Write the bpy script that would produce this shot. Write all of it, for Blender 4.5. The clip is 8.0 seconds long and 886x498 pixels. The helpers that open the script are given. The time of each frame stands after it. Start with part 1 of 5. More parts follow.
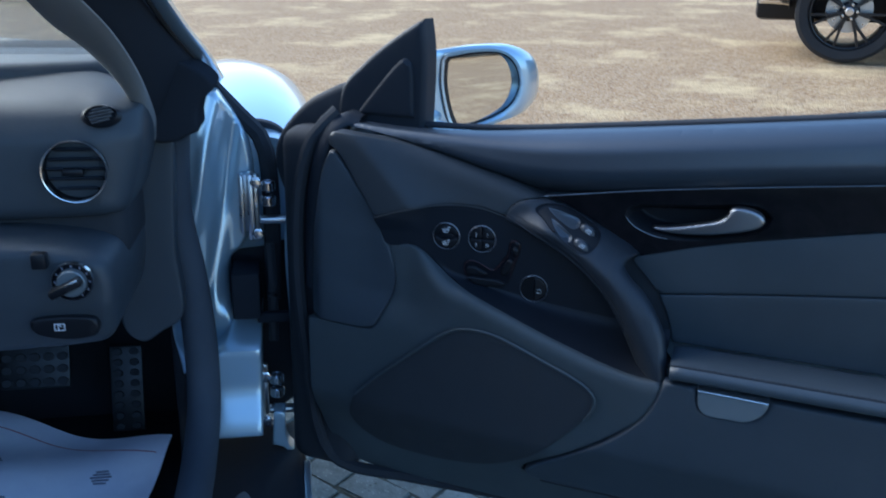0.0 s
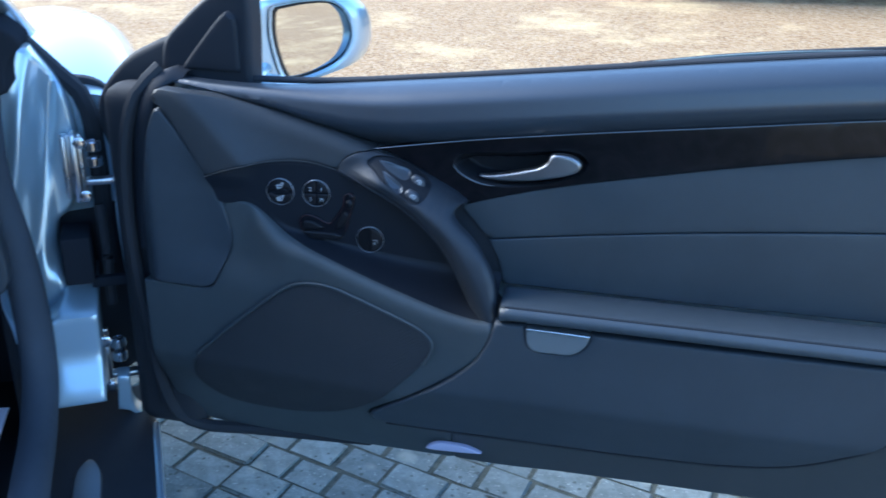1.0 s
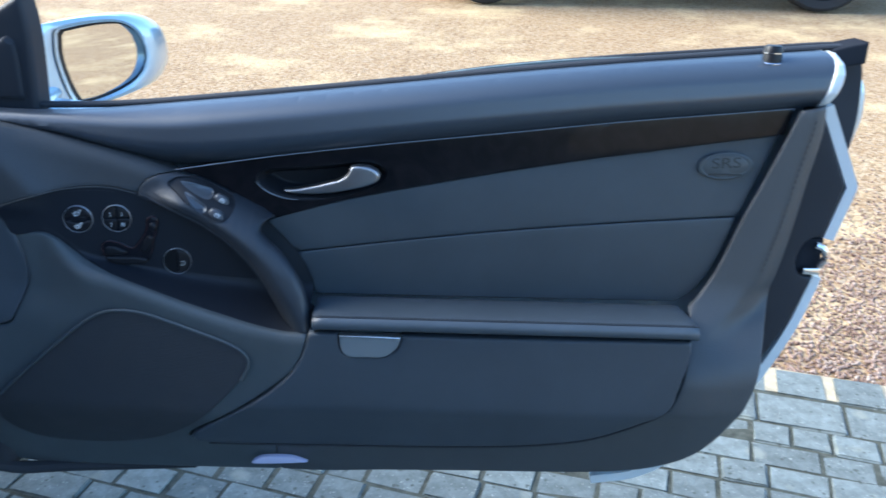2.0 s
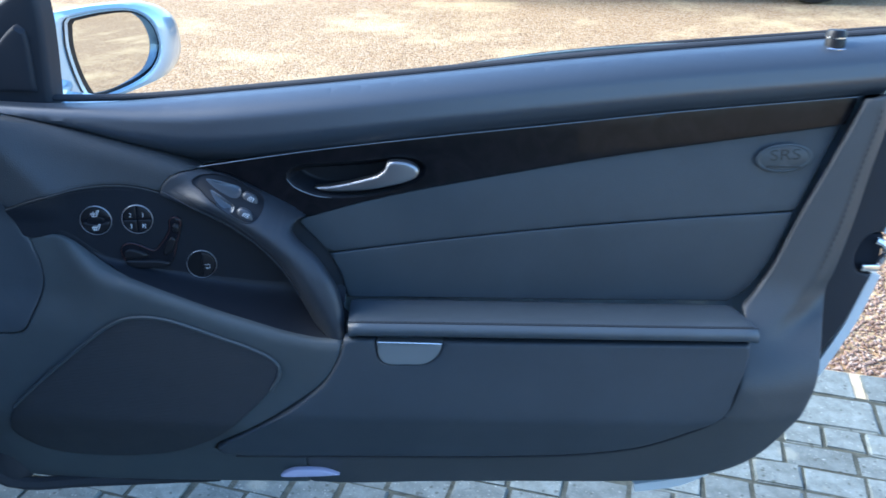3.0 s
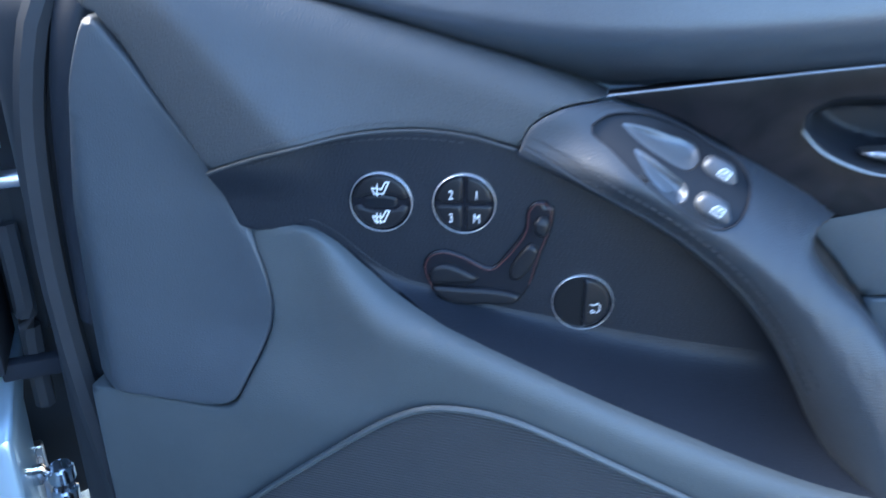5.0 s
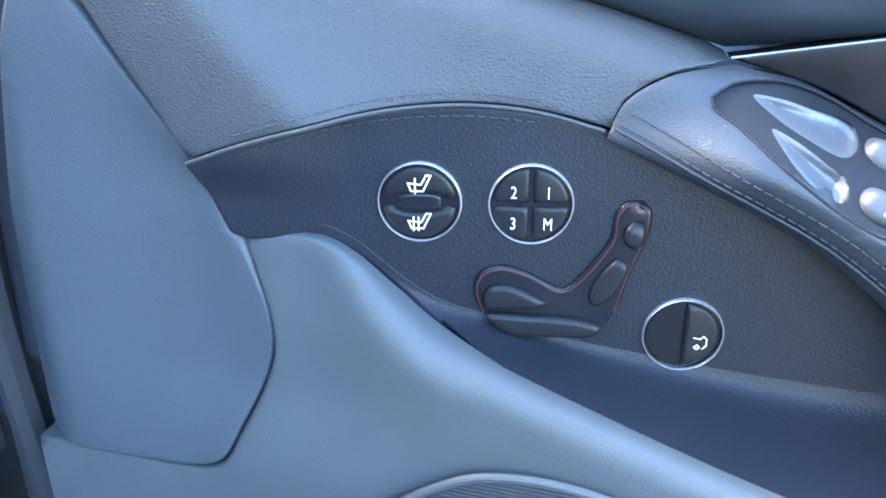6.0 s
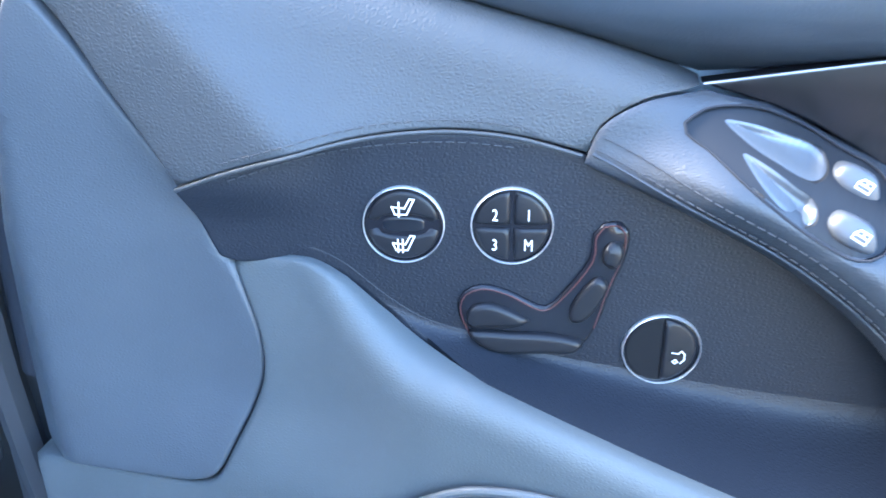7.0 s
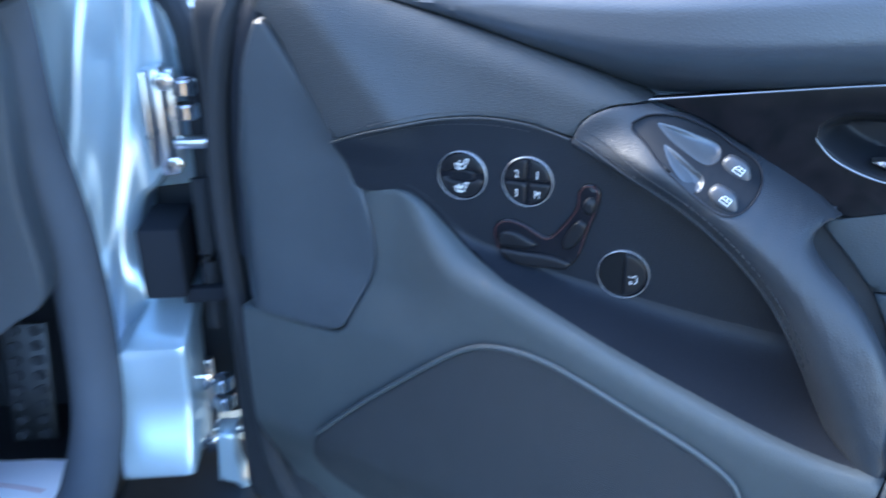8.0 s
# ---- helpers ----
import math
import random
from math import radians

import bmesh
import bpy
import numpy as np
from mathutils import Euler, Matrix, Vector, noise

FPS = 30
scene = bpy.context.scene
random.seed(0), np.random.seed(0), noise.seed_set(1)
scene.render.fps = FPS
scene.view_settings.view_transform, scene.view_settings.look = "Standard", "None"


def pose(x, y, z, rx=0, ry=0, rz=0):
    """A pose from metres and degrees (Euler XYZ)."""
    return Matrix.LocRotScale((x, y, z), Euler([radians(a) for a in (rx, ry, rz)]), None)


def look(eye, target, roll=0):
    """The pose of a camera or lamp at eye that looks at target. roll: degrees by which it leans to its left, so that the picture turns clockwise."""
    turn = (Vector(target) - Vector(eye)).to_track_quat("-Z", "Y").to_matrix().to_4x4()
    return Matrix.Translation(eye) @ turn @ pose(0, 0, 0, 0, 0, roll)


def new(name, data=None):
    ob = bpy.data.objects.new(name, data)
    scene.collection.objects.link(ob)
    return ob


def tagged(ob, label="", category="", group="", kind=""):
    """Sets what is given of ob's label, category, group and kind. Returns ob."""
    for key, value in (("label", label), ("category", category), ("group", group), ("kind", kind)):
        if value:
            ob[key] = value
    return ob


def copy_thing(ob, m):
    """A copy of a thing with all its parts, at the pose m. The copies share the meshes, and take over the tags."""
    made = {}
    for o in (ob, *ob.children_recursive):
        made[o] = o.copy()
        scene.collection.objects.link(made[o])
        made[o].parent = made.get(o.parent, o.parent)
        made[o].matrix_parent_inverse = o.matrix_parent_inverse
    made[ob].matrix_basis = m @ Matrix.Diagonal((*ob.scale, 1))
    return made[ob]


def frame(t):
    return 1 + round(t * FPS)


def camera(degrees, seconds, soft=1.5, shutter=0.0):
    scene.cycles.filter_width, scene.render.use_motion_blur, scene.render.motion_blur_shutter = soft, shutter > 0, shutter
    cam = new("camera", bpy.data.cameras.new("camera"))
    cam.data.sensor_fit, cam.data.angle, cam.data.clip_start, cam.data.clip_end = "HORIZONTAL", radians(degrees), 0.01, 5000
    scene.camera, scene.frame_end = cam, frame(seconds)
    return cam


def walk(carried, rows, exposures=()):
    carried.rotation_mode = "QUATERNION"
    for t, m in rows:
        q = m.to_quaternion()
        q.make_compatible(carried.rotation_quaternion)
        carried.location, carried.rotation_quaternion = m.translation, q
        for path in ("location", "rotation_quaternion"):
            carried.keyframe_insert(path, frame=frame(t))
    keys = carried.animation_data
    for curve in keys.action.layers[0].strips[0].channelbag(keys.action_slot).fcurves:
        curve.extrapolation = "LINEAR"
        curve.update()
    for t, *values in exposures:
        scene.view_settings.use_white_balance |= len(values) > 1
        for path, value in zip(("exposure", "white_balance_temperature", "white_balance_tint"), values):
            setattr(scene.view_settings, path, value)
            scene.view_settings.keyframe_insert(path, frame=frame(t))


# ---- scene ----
from mathutils import geometry

cam = camera(54.8, 8.0, soft=1.6, shutter=0.4)
PATH = [
    (0, (0.0045, -0.0034, 1.1497), (-0.7091, 1.7631, 0.5416), 0.96),
    (0.5, (0.0300, 0.0067, 1.1517), (-0.5687, 1.7783, 0.4439), 1.06),
    (1, (0.0478, -0.0035, 1.1740), (-0.3516, 1.8129, 0.4369), 1.34),
    (1.5, (0.0788, -0.0193, 1.1846), (-0.1521, 1.8300, 0.4594), 1.18),
    (2, (0.0896, -0.0345, 1.1920), (0.0688, 1.8331, 0.4774), 1.28),
    (2.2, (0.0925, -0.0370, 1.1920), (0.1200, 1.8330, 0.4814), 1.20),
    (3.3, (-0.0175, 0.1116, 1.1643), (-0.0362, 1.9670, 0.4169), 0.80),
    (3.5, (-0.0356, 0.1853, 1.1580), (-0.1546, 2.0222, 0.3756), 0.57),
    (4, (-0.0982, 0.3294, 1.0901), (-0.4084, 2.1521, 0.3280), 0.15),
    (4.5, (-0.1781, 0.4632, 1.0436), (-0.5248, 2.2766, 0.2742), 0.26),
    (5, (-0.2709, 0.5807, 0.9973), (-0.6708, 2.3554, 0.1676), -0.46),
    (5.2, (-0.2909, 0.6050, 0.9687), (-0.6881, 2.4049, 0.1848), 0.10),
    (6.5, (-0.3311, 0.7150, 0.9487), (-0.7021, 2.4924, 0.1096), -0.45),
    (7, (-0.3208, 0.6879, 0.9649), (-0.6897, 2.4667, 0.1286), -0.65),
    (7.5, (-0.2699, 0.6141, 0.9988), (-0.7016, 2.3802, 0.1670), -0.58),
    (8, (-0.1478, 0.4937, 1.0148), (-0.9870, 2.1235, 0.2155), -0.62),
]
# The car stands on its wheels 4 degrees nose-over from the frame in which the door is drawn up.
CAR = Matrix.Translation((0, 0, 1.12)) @ Matrix.Rotation(radians(-4), 4, "X") @ Matrix.Translation((0, 0, -1.15))
EXPOSURES = [(0, 0.97, 5040, 5), (0.5, 1.65, 4870, 5), (1.0, 1.75, 5020, 5), (1.5, 1.73, 5200, 5), (2.2, 1.82, 5440, 5), (3.3, 1.92, 5170, 6), (3.5, 1.88, 5130, 6), (4.0, 1.65, 4920, 7), (4.5, 2.32, 4980, 7), (5.0, 3.37, 5600, 8), (6.3, 4.5, 5990, 9), (7.0, 4.61, 5930, 9), (7.5, 4.24, 5630, 9), (8.0, 3.23, 5600, 8)]
walk(cam, [(t, CAR @ look(eye, target, roll)) for t, eye, target, roll in PATH], EXPOSURES)

# ---- world and light ----
SUN_UP, SUN_AROUND = radians(33), radians(-80)
world = bpy.data.worlds.new("sky")
scene.world = world
world.use_nodes = True
wn = world.node_tree.nodes
sky = wn.new("ShaderNodeTexSky")
sky.sky_type, sky.sun_disc, sky.sun_elevation, sky.sun_rotation = "NISHITA", False, SUN_UP, SUN_AROUND
sky.air_density, sky.dust_density, sky.ozone_density = 1.0, 1.2, 1.5
wn["Background"].inputs["Strength"].default_value = 0.15
world.node_tree.links.new(sky.outputs["Color"], wn["Background"].inputs["Color"])
sun = new("sun", bpy.data.lights.new("sun", "SUN"))
sun.data.energy, sun.data.angle, sun.data.color = 2.4, radians(40), (1.0, 0.87, 0.70)
sun.matrix_world = look((0, 0, 0), (-math.sin(SUN_AROUND) * math.cos(SUN_UP), -math.cos(SUN_AROUND) * math.cos(SUN_UP), -math.sin(SUN_UP)))


# ---- materials ----
def material(name, colour, rough=0.5, metal=0.0, spec=0.5, coat=0.0, grain=None, mottle=0.0, mottle_scale=6.0, rough_var=0.0, cell=False, tint=None, per_piece=0.0, transmission=0.0):
    """grain: (cells per metre, bump height in metres, strength)."""
    m = bpy.data.materials.new(name)
    m.use_nodes = True
    n, l = m.node_tree.nodes, m.node_tree.links
    p = n["Principled BSDF"]
    p.inputs["Base Color"].default_value = (*colour, 1)
    p.inputs["Roughness"].default_value, p.inputs["Metallic"].default_value = rough, metal
    p.inputs["Specular IOR Level"].default_value = spec
    p.inputs["Coat Weight"].default_value, p.inputs["Coat Roughness"].default_value = coat, 0.04
    p.inputs["Transmission Weight"].default_value = transmission
    at = n.new("ShaderNodeTexCoord").outputs["Object"]
    if mottle or per_piece:
        big = n.new("ShaderNodeTexNoise")
        big.inputs["Scale"].default_value, big.inputs["Detail"].default_value, big.inputs["Roughness"].default_value = mottle_scale, 8, 0.65
        l.new(at, big.inputs["Vector"])
        mix = n.new("ShaderNodeMix")
        mix.data_type = "RGBA"
        dark = [c * (1 - mottle) for c in (tint or colour)]
        light = [min(1, c * (1 + mottle)) for c in colour]
        mix.inputs["A"].default_value, mix.inputs["B"].default_value = (*dark, 1), (*light, 1)
        ramp = n.new("ShaderNodeMapRange")
        ramp.inputs["From Min"].default_value, ramp.inputs["From Max"].default_value = 0.3, 0.7
        l.new(big.outputs["Fac"], ramp.inputs["Value"])
        l.new(ramp.outputs["Result"], mix.inputs["Factor"])
        out = mix.outputs["Result"]
        if per_piece:
            info = n.new("ShaderNodeObjectInfo")
            hsv = n.new("ShaderNodeHueSaturation")
            var = n.new("ShaderNodeMapRange")
            var.inputs["To Min"].default_value, var.inputs["To Max"].default_value = 1 - per_piece, 1 + per_piece
            l.new(info.outputs["Random"], var.inputs["Value"])
            l.new(var.outputs["Result"], hsv.inputs["Value"])
            l.new(out, hsv.inputs["Color"])
            out = hsv.outputs["Color"]
        l.new(out, p.inputs["Base Color"])
    if rough_var:
        fine = n.new("ShaderNodeTexNoise")
        fine.inputs["Scale"].default_value, fine.inputs["Detail"].default_value = 35, 6
        l.new(at, fine.inputs["Vector"])
        r = n.new("ShaderNodeMapRange")
        r.inputs["To Min"].default_value, r.inputs["To Max"].default_value = max(0.02, rough - rough_var), min(1, rough + rough_var)
        l.new(fine.outputs["Fac"], r.inputs["Value"])
        l.new(r.outputs["Result"], p.inputs["Roughness"])
    if grain:
        scale, height, strength = grain
        tex = n.new("ShaderNodeTexVoronoi" if cell else "ShaderNodeTexNoise")
        tex.inputs["Scale"].default_value = scale
        height_out = tex.outputs["Fac"] if not cell else None
        if cell:
            tex.feature = "DISTANCE_TO_EDGE"
            stretch = n.new("ShaderNodeMapping")
            stretch.inputs["Scale"].default_value = (0.72, 0.85, 1.0)
            l.new(at, stretch.inputs["Vector"])
            warp = n.new("ShaderNodeTexNoise")
            warp.inputs["Scale"].default_value = scale * 0.3
            l.new(at, warp.inputs["Vector"])
            add = n.new("ShaderNodeMixRGB")
            add.blend_type, add.inputs["Fac"].default_value = "ADD", 0.9 / scale
            l.new(stretch.outputs["Vector"], add.inputs["Color1"])
            l.new(warp.outputs["Color"], add.inputs["Color2"])
            l.new(add.outputs["Color"], tex.inputs["Vector"])
            dome = n.new("ShaderNodeMapRange")
            dome.interpolation_type = "SMOOTHSTEP"
            dome.inputs["From Max"].default_value = 0.42
            l.new(tex.outputs["Distance"], dome.inputs["Value"])
            height_out = dome.outputs["Result"]
        else:
            tex.inputs["Detail"].default_value = 6
            l.new(at, tex.inputs["Vector"])
        bump = n.new("ShaderNodeBump")
        bump.inputs["Distance"].default_value, bump.inputs["Strength"].default_value = height, strength
        l.new(height_out, bump.inputs["Height"])
        l.new(bump.outputs["Normal"], p.inputs["Normal"])
    return m


def grille_material():
    m = material("speaker_mesh", (0.030, 0.034, 0.040), 0.62, rough_var=0.08)
    n, l = m.node_tree.nodes, m.node_tree.links
    at = n.new("ShaderNodeTexCoord").outputs["Object"]
    wave = n.new("ShaderNodeTexWave")
    wave.bands_direction = "Z"
    wave.inputs["Scale"].default_value, wave.inputs["Distortion"].default_value = 150, 0.0
    l.new(at, wave.inputs["Vector"])
    bump = n.new("ShaderNodeBump")
    bump.inputs["Distance"].default_value, bump.inputs["Strength"].default_value = 0.0008, 0.6
    l.new(wave.outputs["Fac"], bump.inputs["Height"])
    l.new(bump.outputs["Normal"], n["Principled BSDF"].inputs["Normal"])
    return m


def stone_material():
    """Weathered setts: cloudy grey-green, with pale specks of lichen and dark pits."""
    m = material("paving_stone", (0.190, 0.214, 0.200), 0.9, tint=(0.148, 0.165, 0.150), mottle=0.24, mottle_scale=26, grain=(110, 0.004, 0.6), per_piece=0.17)
    n, l = m.node_tree.nodes, m.node_tree.links
    p = n["Principled BSDF"]
    base = p.inputs["Base Color"].links[0].from_socket
    at = n.new("ShaderNodeNewGeometry").outputs["Position"]
    for scale, limit, colour in ((150, 0.16, (0.40, 0.42, 0.38, 1)), (60, 0.11, (0.06, 0.065, 0.05, 1)), (14, 0.16, (0.28, 0.29, 0.24, 1))):
        spots = n.new("ShaderNodeTexVoronoi")
        spots.inputs["Scale"].default_value = scale
        l.new(at, spots.inputs["Vector"])
        ragged = n.new("ShaderNodeTexNoise")
        ragged.inputs["Scale"].default_value, ragged.inputs["Detail"].default_value = scale * 0.6, 5
        l.new(at, ragged.inputs["Vector"])
        reach = n.new("ShaderNodeMath")
        reach.operation = "MULTIPLY_ADD"
        reach.inputs[1].default_value, reach.inputs[2].default_value = 1.4, -0.55
        l.new(ragged.outputs["Fac"], reach.inputs[0])
        inside_spot = n.new("ShaderNodeMath")
        inside_spot.operation = "SUBTRACT"
        l.new(reach.outputs["Value"], inside_spot.inputs[0])
        l.new(spots.outputs["Distance"], inside_spot.inputs[1])
        soft = n.new("ShaderNodeMapRange")
        soft.inputs["From Min"].default_value, soft.inputs["From Max"].default_value = -limit * 0.2, limit
        soft.inputs["To Max"].default_value = 0.75
        l.new(inside_spot.outputs["Value"], soft.inputs["Value"])
        mix = n.new("ShaderNodeMix")
        mix.data_type = "RGBA"
        mix.inputs["B"].default_value = colour
        l.new(soft.outputs["Result"], mix.inputs["Factor"])
        l.new(base, mix.inputs["A"])
        base = mix.outputs["Result"]
    l.new(base, p.inputs["Base Color"])
    return m


def gravel_material():
    m = material("gravel", (0.5, 0.4, 0.28), 0.95, spec=0.2)
    n, l = m.node_tree.nodes, m.node_tree.links
    p = n["Principled BSDF"]
    at = n.new("ShaderNodeTexCoord").outputs["Object"]
    stones = n.new("ShaderNodeTexVoronoi")
    stones.inputs["Scale"].default_value = 75
    big = n.new("ShaderNodeTexNoise")
    big.inputs["Scale"].default_value, big.inputs["Detail"].default_value, big.inputs["Roughness"].default_value = 1.1, 10, 0.7
    for tex in (stones, big):
        l.new(at, tex.inputs["Vector"])
    split = n.new("ShaderNodeSeparateColor")
    l.new(stones.outputs["Color"], split.inputs["Color"])
    ramp = n.new("ShaderNodeValToRGB")
    e = ramp.color_ramp.elements
    e[0].position, e[0].color = 0.0, (0.22, 0.145, 0.08, 1)
    e[1].position, e[1].color = 1.0, (0.47, 0.36, 0.24, 1)
    for pos, c in ((0.35, (0.36, 0.23, 0.115, 1)), (0.7, (0.45, 0.32, 0.18, 1))):
        ramp.color_ramp.elements.new(pos).color = c
    l.new(split.outputs["Red"], ramp.inputs["Fac"])
    sand = n.new("ShaderNodeMix")
    sand.data_type = "RGBA"
    sand.inputs["B"].default_value = (0.72, 0.55, 0.30, 1)
    patch = n.new("ShaderNodeMapRange")
    patch.inputs["From Min"].default_value, patch.inputs["From Max"].default_value = 0.5, 0.66
    patch.inputs["To Max"].default_value = 0.7
    l.new(big.outputs["Fac"], patch.inputs["Value"])
    l.new(patch.outputs["Result"], sand.inputs["Factor"])
    l.new(ramp.outputs["Color"], sand.inputs["A"])
    l.new(sand.outputs["Result"], p.inputs["Base Color"])
    bump = n.new("ShaderNodeBump")
    bump.invert = True
    bump.inputs["Distance"].default_value, bump.inputs["Strength"].default_value = 0.012, 0.5
    l.new(stones.outputs["Distance"], bump.inputs["Height"])
    l.new(bump.outputs["Normal"], p.inputs["Normal"])
    return m


def wood_material():
    m = material("burr_wood", (0.03, 0.018, 0.012), 0.30, spec=0.25, coat=0.14)
    n, l = m.node_tree.nodes, m.node_tree.links
    at = n.new("ShaderNodeTexCoord").outputs["Object"]
    burr = n.new("ShaderNodeTexNoise")
    burr.inputs["Scale"].default_value, burr.inputs["Detail"].default_value, burr.inputs["Distortion"].default_value = 22, 9, 2.5
    l.new(at, burr.inputs["Vector"])
    ramp = n.new("ShaderNodeValToRGB")
    e = ramp.color_ramp.elements
    e[0].position, e[0].color, e[1].position, e[1].color = 0.38, (0.0032, 0.004, 0.006, 1), 0.72, (0.0105, 0.0095, 0.012, 1)
    l.new(burr.outputs["Fac"], ramp.inputs["Fac"])
    l.new(ramp.outputs["Color"], n["Principled BSDF"].inputs["Base Color"])
    return m


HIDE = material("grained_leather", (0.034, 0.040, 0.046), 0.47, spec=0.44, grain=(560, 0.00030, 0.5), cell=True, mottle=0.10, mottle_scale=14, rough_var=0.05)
# Darker than HIDE: shade under shoulder and arm is partly in this colour.
PLATE = material("shaded_plate_leather", (0.0090, 0.0123, 0.0190), 0.47, spec=0.33, grain=(560, 0.00024, 0.45), cell=True, mottle=0.10, mottle_scale=14, rough_var=0.05)
ARM = material("arm_leather", (0.018, 0.024, 0.033), 0.45, spec=0.62, grain=(560, 0.00018, 0.45), cell=True, mottle=0.10, mottle_scale=14, rough_var=0.05)
PAD = material("padded_vinyl", (0.029, 0.039, 0.054), 0.35, spec=1.0, grain=(500, 0.00012, 0.4), cell=True, mottle=0.08, rough_var=0.04)
INSERT = material("nappa_insert", (0.046, 0.058, 0.069), 0.50, grain=(520, 0.00018, 0.5), cell=True, mottle=0.10, mottle_scale=9, rough_var=0.05)
# Lighter and bluer than INSERT, with sky light on the ledge worked in.
REST = material("skylit_armrest_leather", (0.055, 0.070, 0.086), 0.42, spec=0.7, grain=(520, 0.00018, 0.5), cell=True, mottle=0.10, mottle_scale=9, rough_var=0.05)
SOFT = material("soft_trim", (0.059, 0.071, 0.078), 0.48, spec=0.52, grain=(620, 0.00014, 0.5), cell=True, mottle=0.10, mottle_scale=9, rough_var=0.06)
FLAP = material("soft_flap", (0.046, 0.057, 0.070), 0.50, spec=0.42, grain=(620, 0.00014, 0.5), cell=True, mottle=0.10, mottle_scale=9, rough_var=0.06)
BAND = material("rear_leather", (0.054, 0.060, 0.066), 0.48, grain=(420, 0.00025, 0.5), cell=True, mottle=0.10, rough_var=0.05)
BLACK = material("black_plastic", (0.010, 0.011, 0.014), 0.38, spec=0.3, grain=(1500, 0.0001, 0.2), rough_var=0.06)
RUBBER = material("rubber_seal", (0.030, 0.033, 0.039), 0.72, spec=0.3, grain=(300, 0.0003, 0.2), mottle=0.15)
GLOSSY = material("gloss_plastic", (0.009, 0.010, 0.014), 0.22, spec=0.32, rough_var=0.04)
CHROME = material("chrome", (0.72, 0.73, 0.75), 0.18, 1.0, rough_var=0.03)
SATIN = material("satin_metal", (0.36, 0.37, 0.385), 0.40, 1.0, grain=(900, 0.0001, 0.15), rough_var=0.05)
STEEL = material("zinc_steel", (0.55, 0.57, 0.6), 0.3, 1.0, grain=(120, 0.0003, 0.2), mottle=0.12, rough_var=0.1)
PAINT = material("pale_blue_paint", (0.52, 0.66, 0.77), 0.30, 0.55, coat=0.9, rough_var=0.03, mottle=0.03, mottle_scale=2)
# Lightened body paint: sun on the door's edges is put into this colour.
EDGE_SUN = material("sunlit_edge_paint", (0.66, 0.71, 0.72), 0.38, coat=0.5, rough_var=0.04, mottle=0.04, mottle_scale=3)
WHITE = material("white_marking", (0.75, 0.78, 0.8), 0.5)
THREAD = material("grey_thread", (0.027, 0.031, 0.038), 0.7)
RED = material("red_lens_line", (0.065, 0.022, 0.021), 0.4)
LENS = material("smoked_lens", (0.010, 0.012, 0.016), 0.2, spec=0.3, coat=0.15)
GRILLE = grille_material()
WOOD = wood_material()
GRAVEL = gravel_material()
GLASS_MIRROR = material("mirror_glass", (0.78, 0.79, 0.78), 0.02, 1.0)
CARPET = material("dark_carpet", (0.028, 0.029, 0.034), 0.95, grain=(500, 0.002, 0.8), mottle=0.2)
DASH = material("dash_vinyl", (0.046, 0.055, 0.066), 0.5, grain=(520, 0.00018, 0.5), cell=True, mottle=0.08, rough_var=0.05)
# Much darker than STEEL, slightly mottled.
PEDAL = material("dark_pedal_steel", (0.055, 0.058, 0.062), 0.45, 0.9, rough_var=0.1, mottle=0.15, mottle_scale=40)
SEAL = material("cloth_faced_seal", (0.064, 0.074, 0.092), 0.85, spec=0.3, grain=(900, 0.0004, 0.4), mottle=0.12)
KEY = material("silver_key", (0.070, 0.080, 0.097), 0.40, 0.3, rough_var=0.05)
GROOVE = material("silver_grey_plastic", (0.10, 0.115, 0.135), 0.36, 0.35, rough_var=0.05)
CLOTH_GREY = material("pillar_trim_grey", (0.20, 0.205, 0.21), 0.7, grain=(900, 0.0004, 0.4), mottle=0.06)
PAPER = material("floor_paper", (0.88, 0.88, 0.98), 0.6, mottle=0.06, mottle_scale=12, grain=(25, 0.004, 0.35))
PRINT = material("grey_print", (0.22, 0.22, 0.27), 0.8)
REDPRINT = material("red_print", (0.45, 0.10, 0.12), 0.8)
STONE = stone_material()
JOINT = material("paving_joint", (0.085, 0.088, 0.066), 0.95, tint=(0.055, 0.058, 0.042), mottle=0.3, mottle_scale=40, grain=(250, 0.004, 0.7))
SAND = material("sandy_mortar", (0.50, 0.41, 0.27), 0.95, mottle=0.2, mottle_scale=30, grain=(220, 0.003, 0.6))
PEBBLE = material("pebbles", (0.45, 0.34, 0.23), 0.95, spec=0.15)
pn, pl = PEBBLE.node_tree.nodes, PEBBLE.node_tree.links
pebble_ramp = pn.new("ShaderNodeValToRGB")
for pos, c in ((0.0, (0.13, 0.08, 0.06, 1)), (0.3, (0.26, 0.175, 0.13, 1)), (0.65, (0.34, 0.24, 0.19, 1)), (1.0, (0.46, 0.37, 0.30, 1))):
    if pos in (0.0, 1.0):
        pebble_ramp.color_ramp.elements[-int(pos)].color = c
    else:
        pebble_ramp.color_ramp.elements.new(pos).color = c
pl.new(pn.new("ShaderNodeNewGeometry").outputs["Random Per Island"], pebble_ramp.inputs["Fac"])
pl.new(pebble_ramp.outputs["Color"], pn["Principled BSDF"].inputs["Base Color"])
TYRE = material("tyre_rubber", (0.018, 0.018, 0.019), 0.75, grain=(120, 0.001, 0.3), mottle=0.2)
RIM = material("dark_alloy", (0.03, 0.032, 0.036), 0.3, 0.6, rough_var=0.08)
DARKPAINT = material("black_car_paint", (0.010, 0.011, 0.012), 0.25, coat=0.6, mottle=0.1)
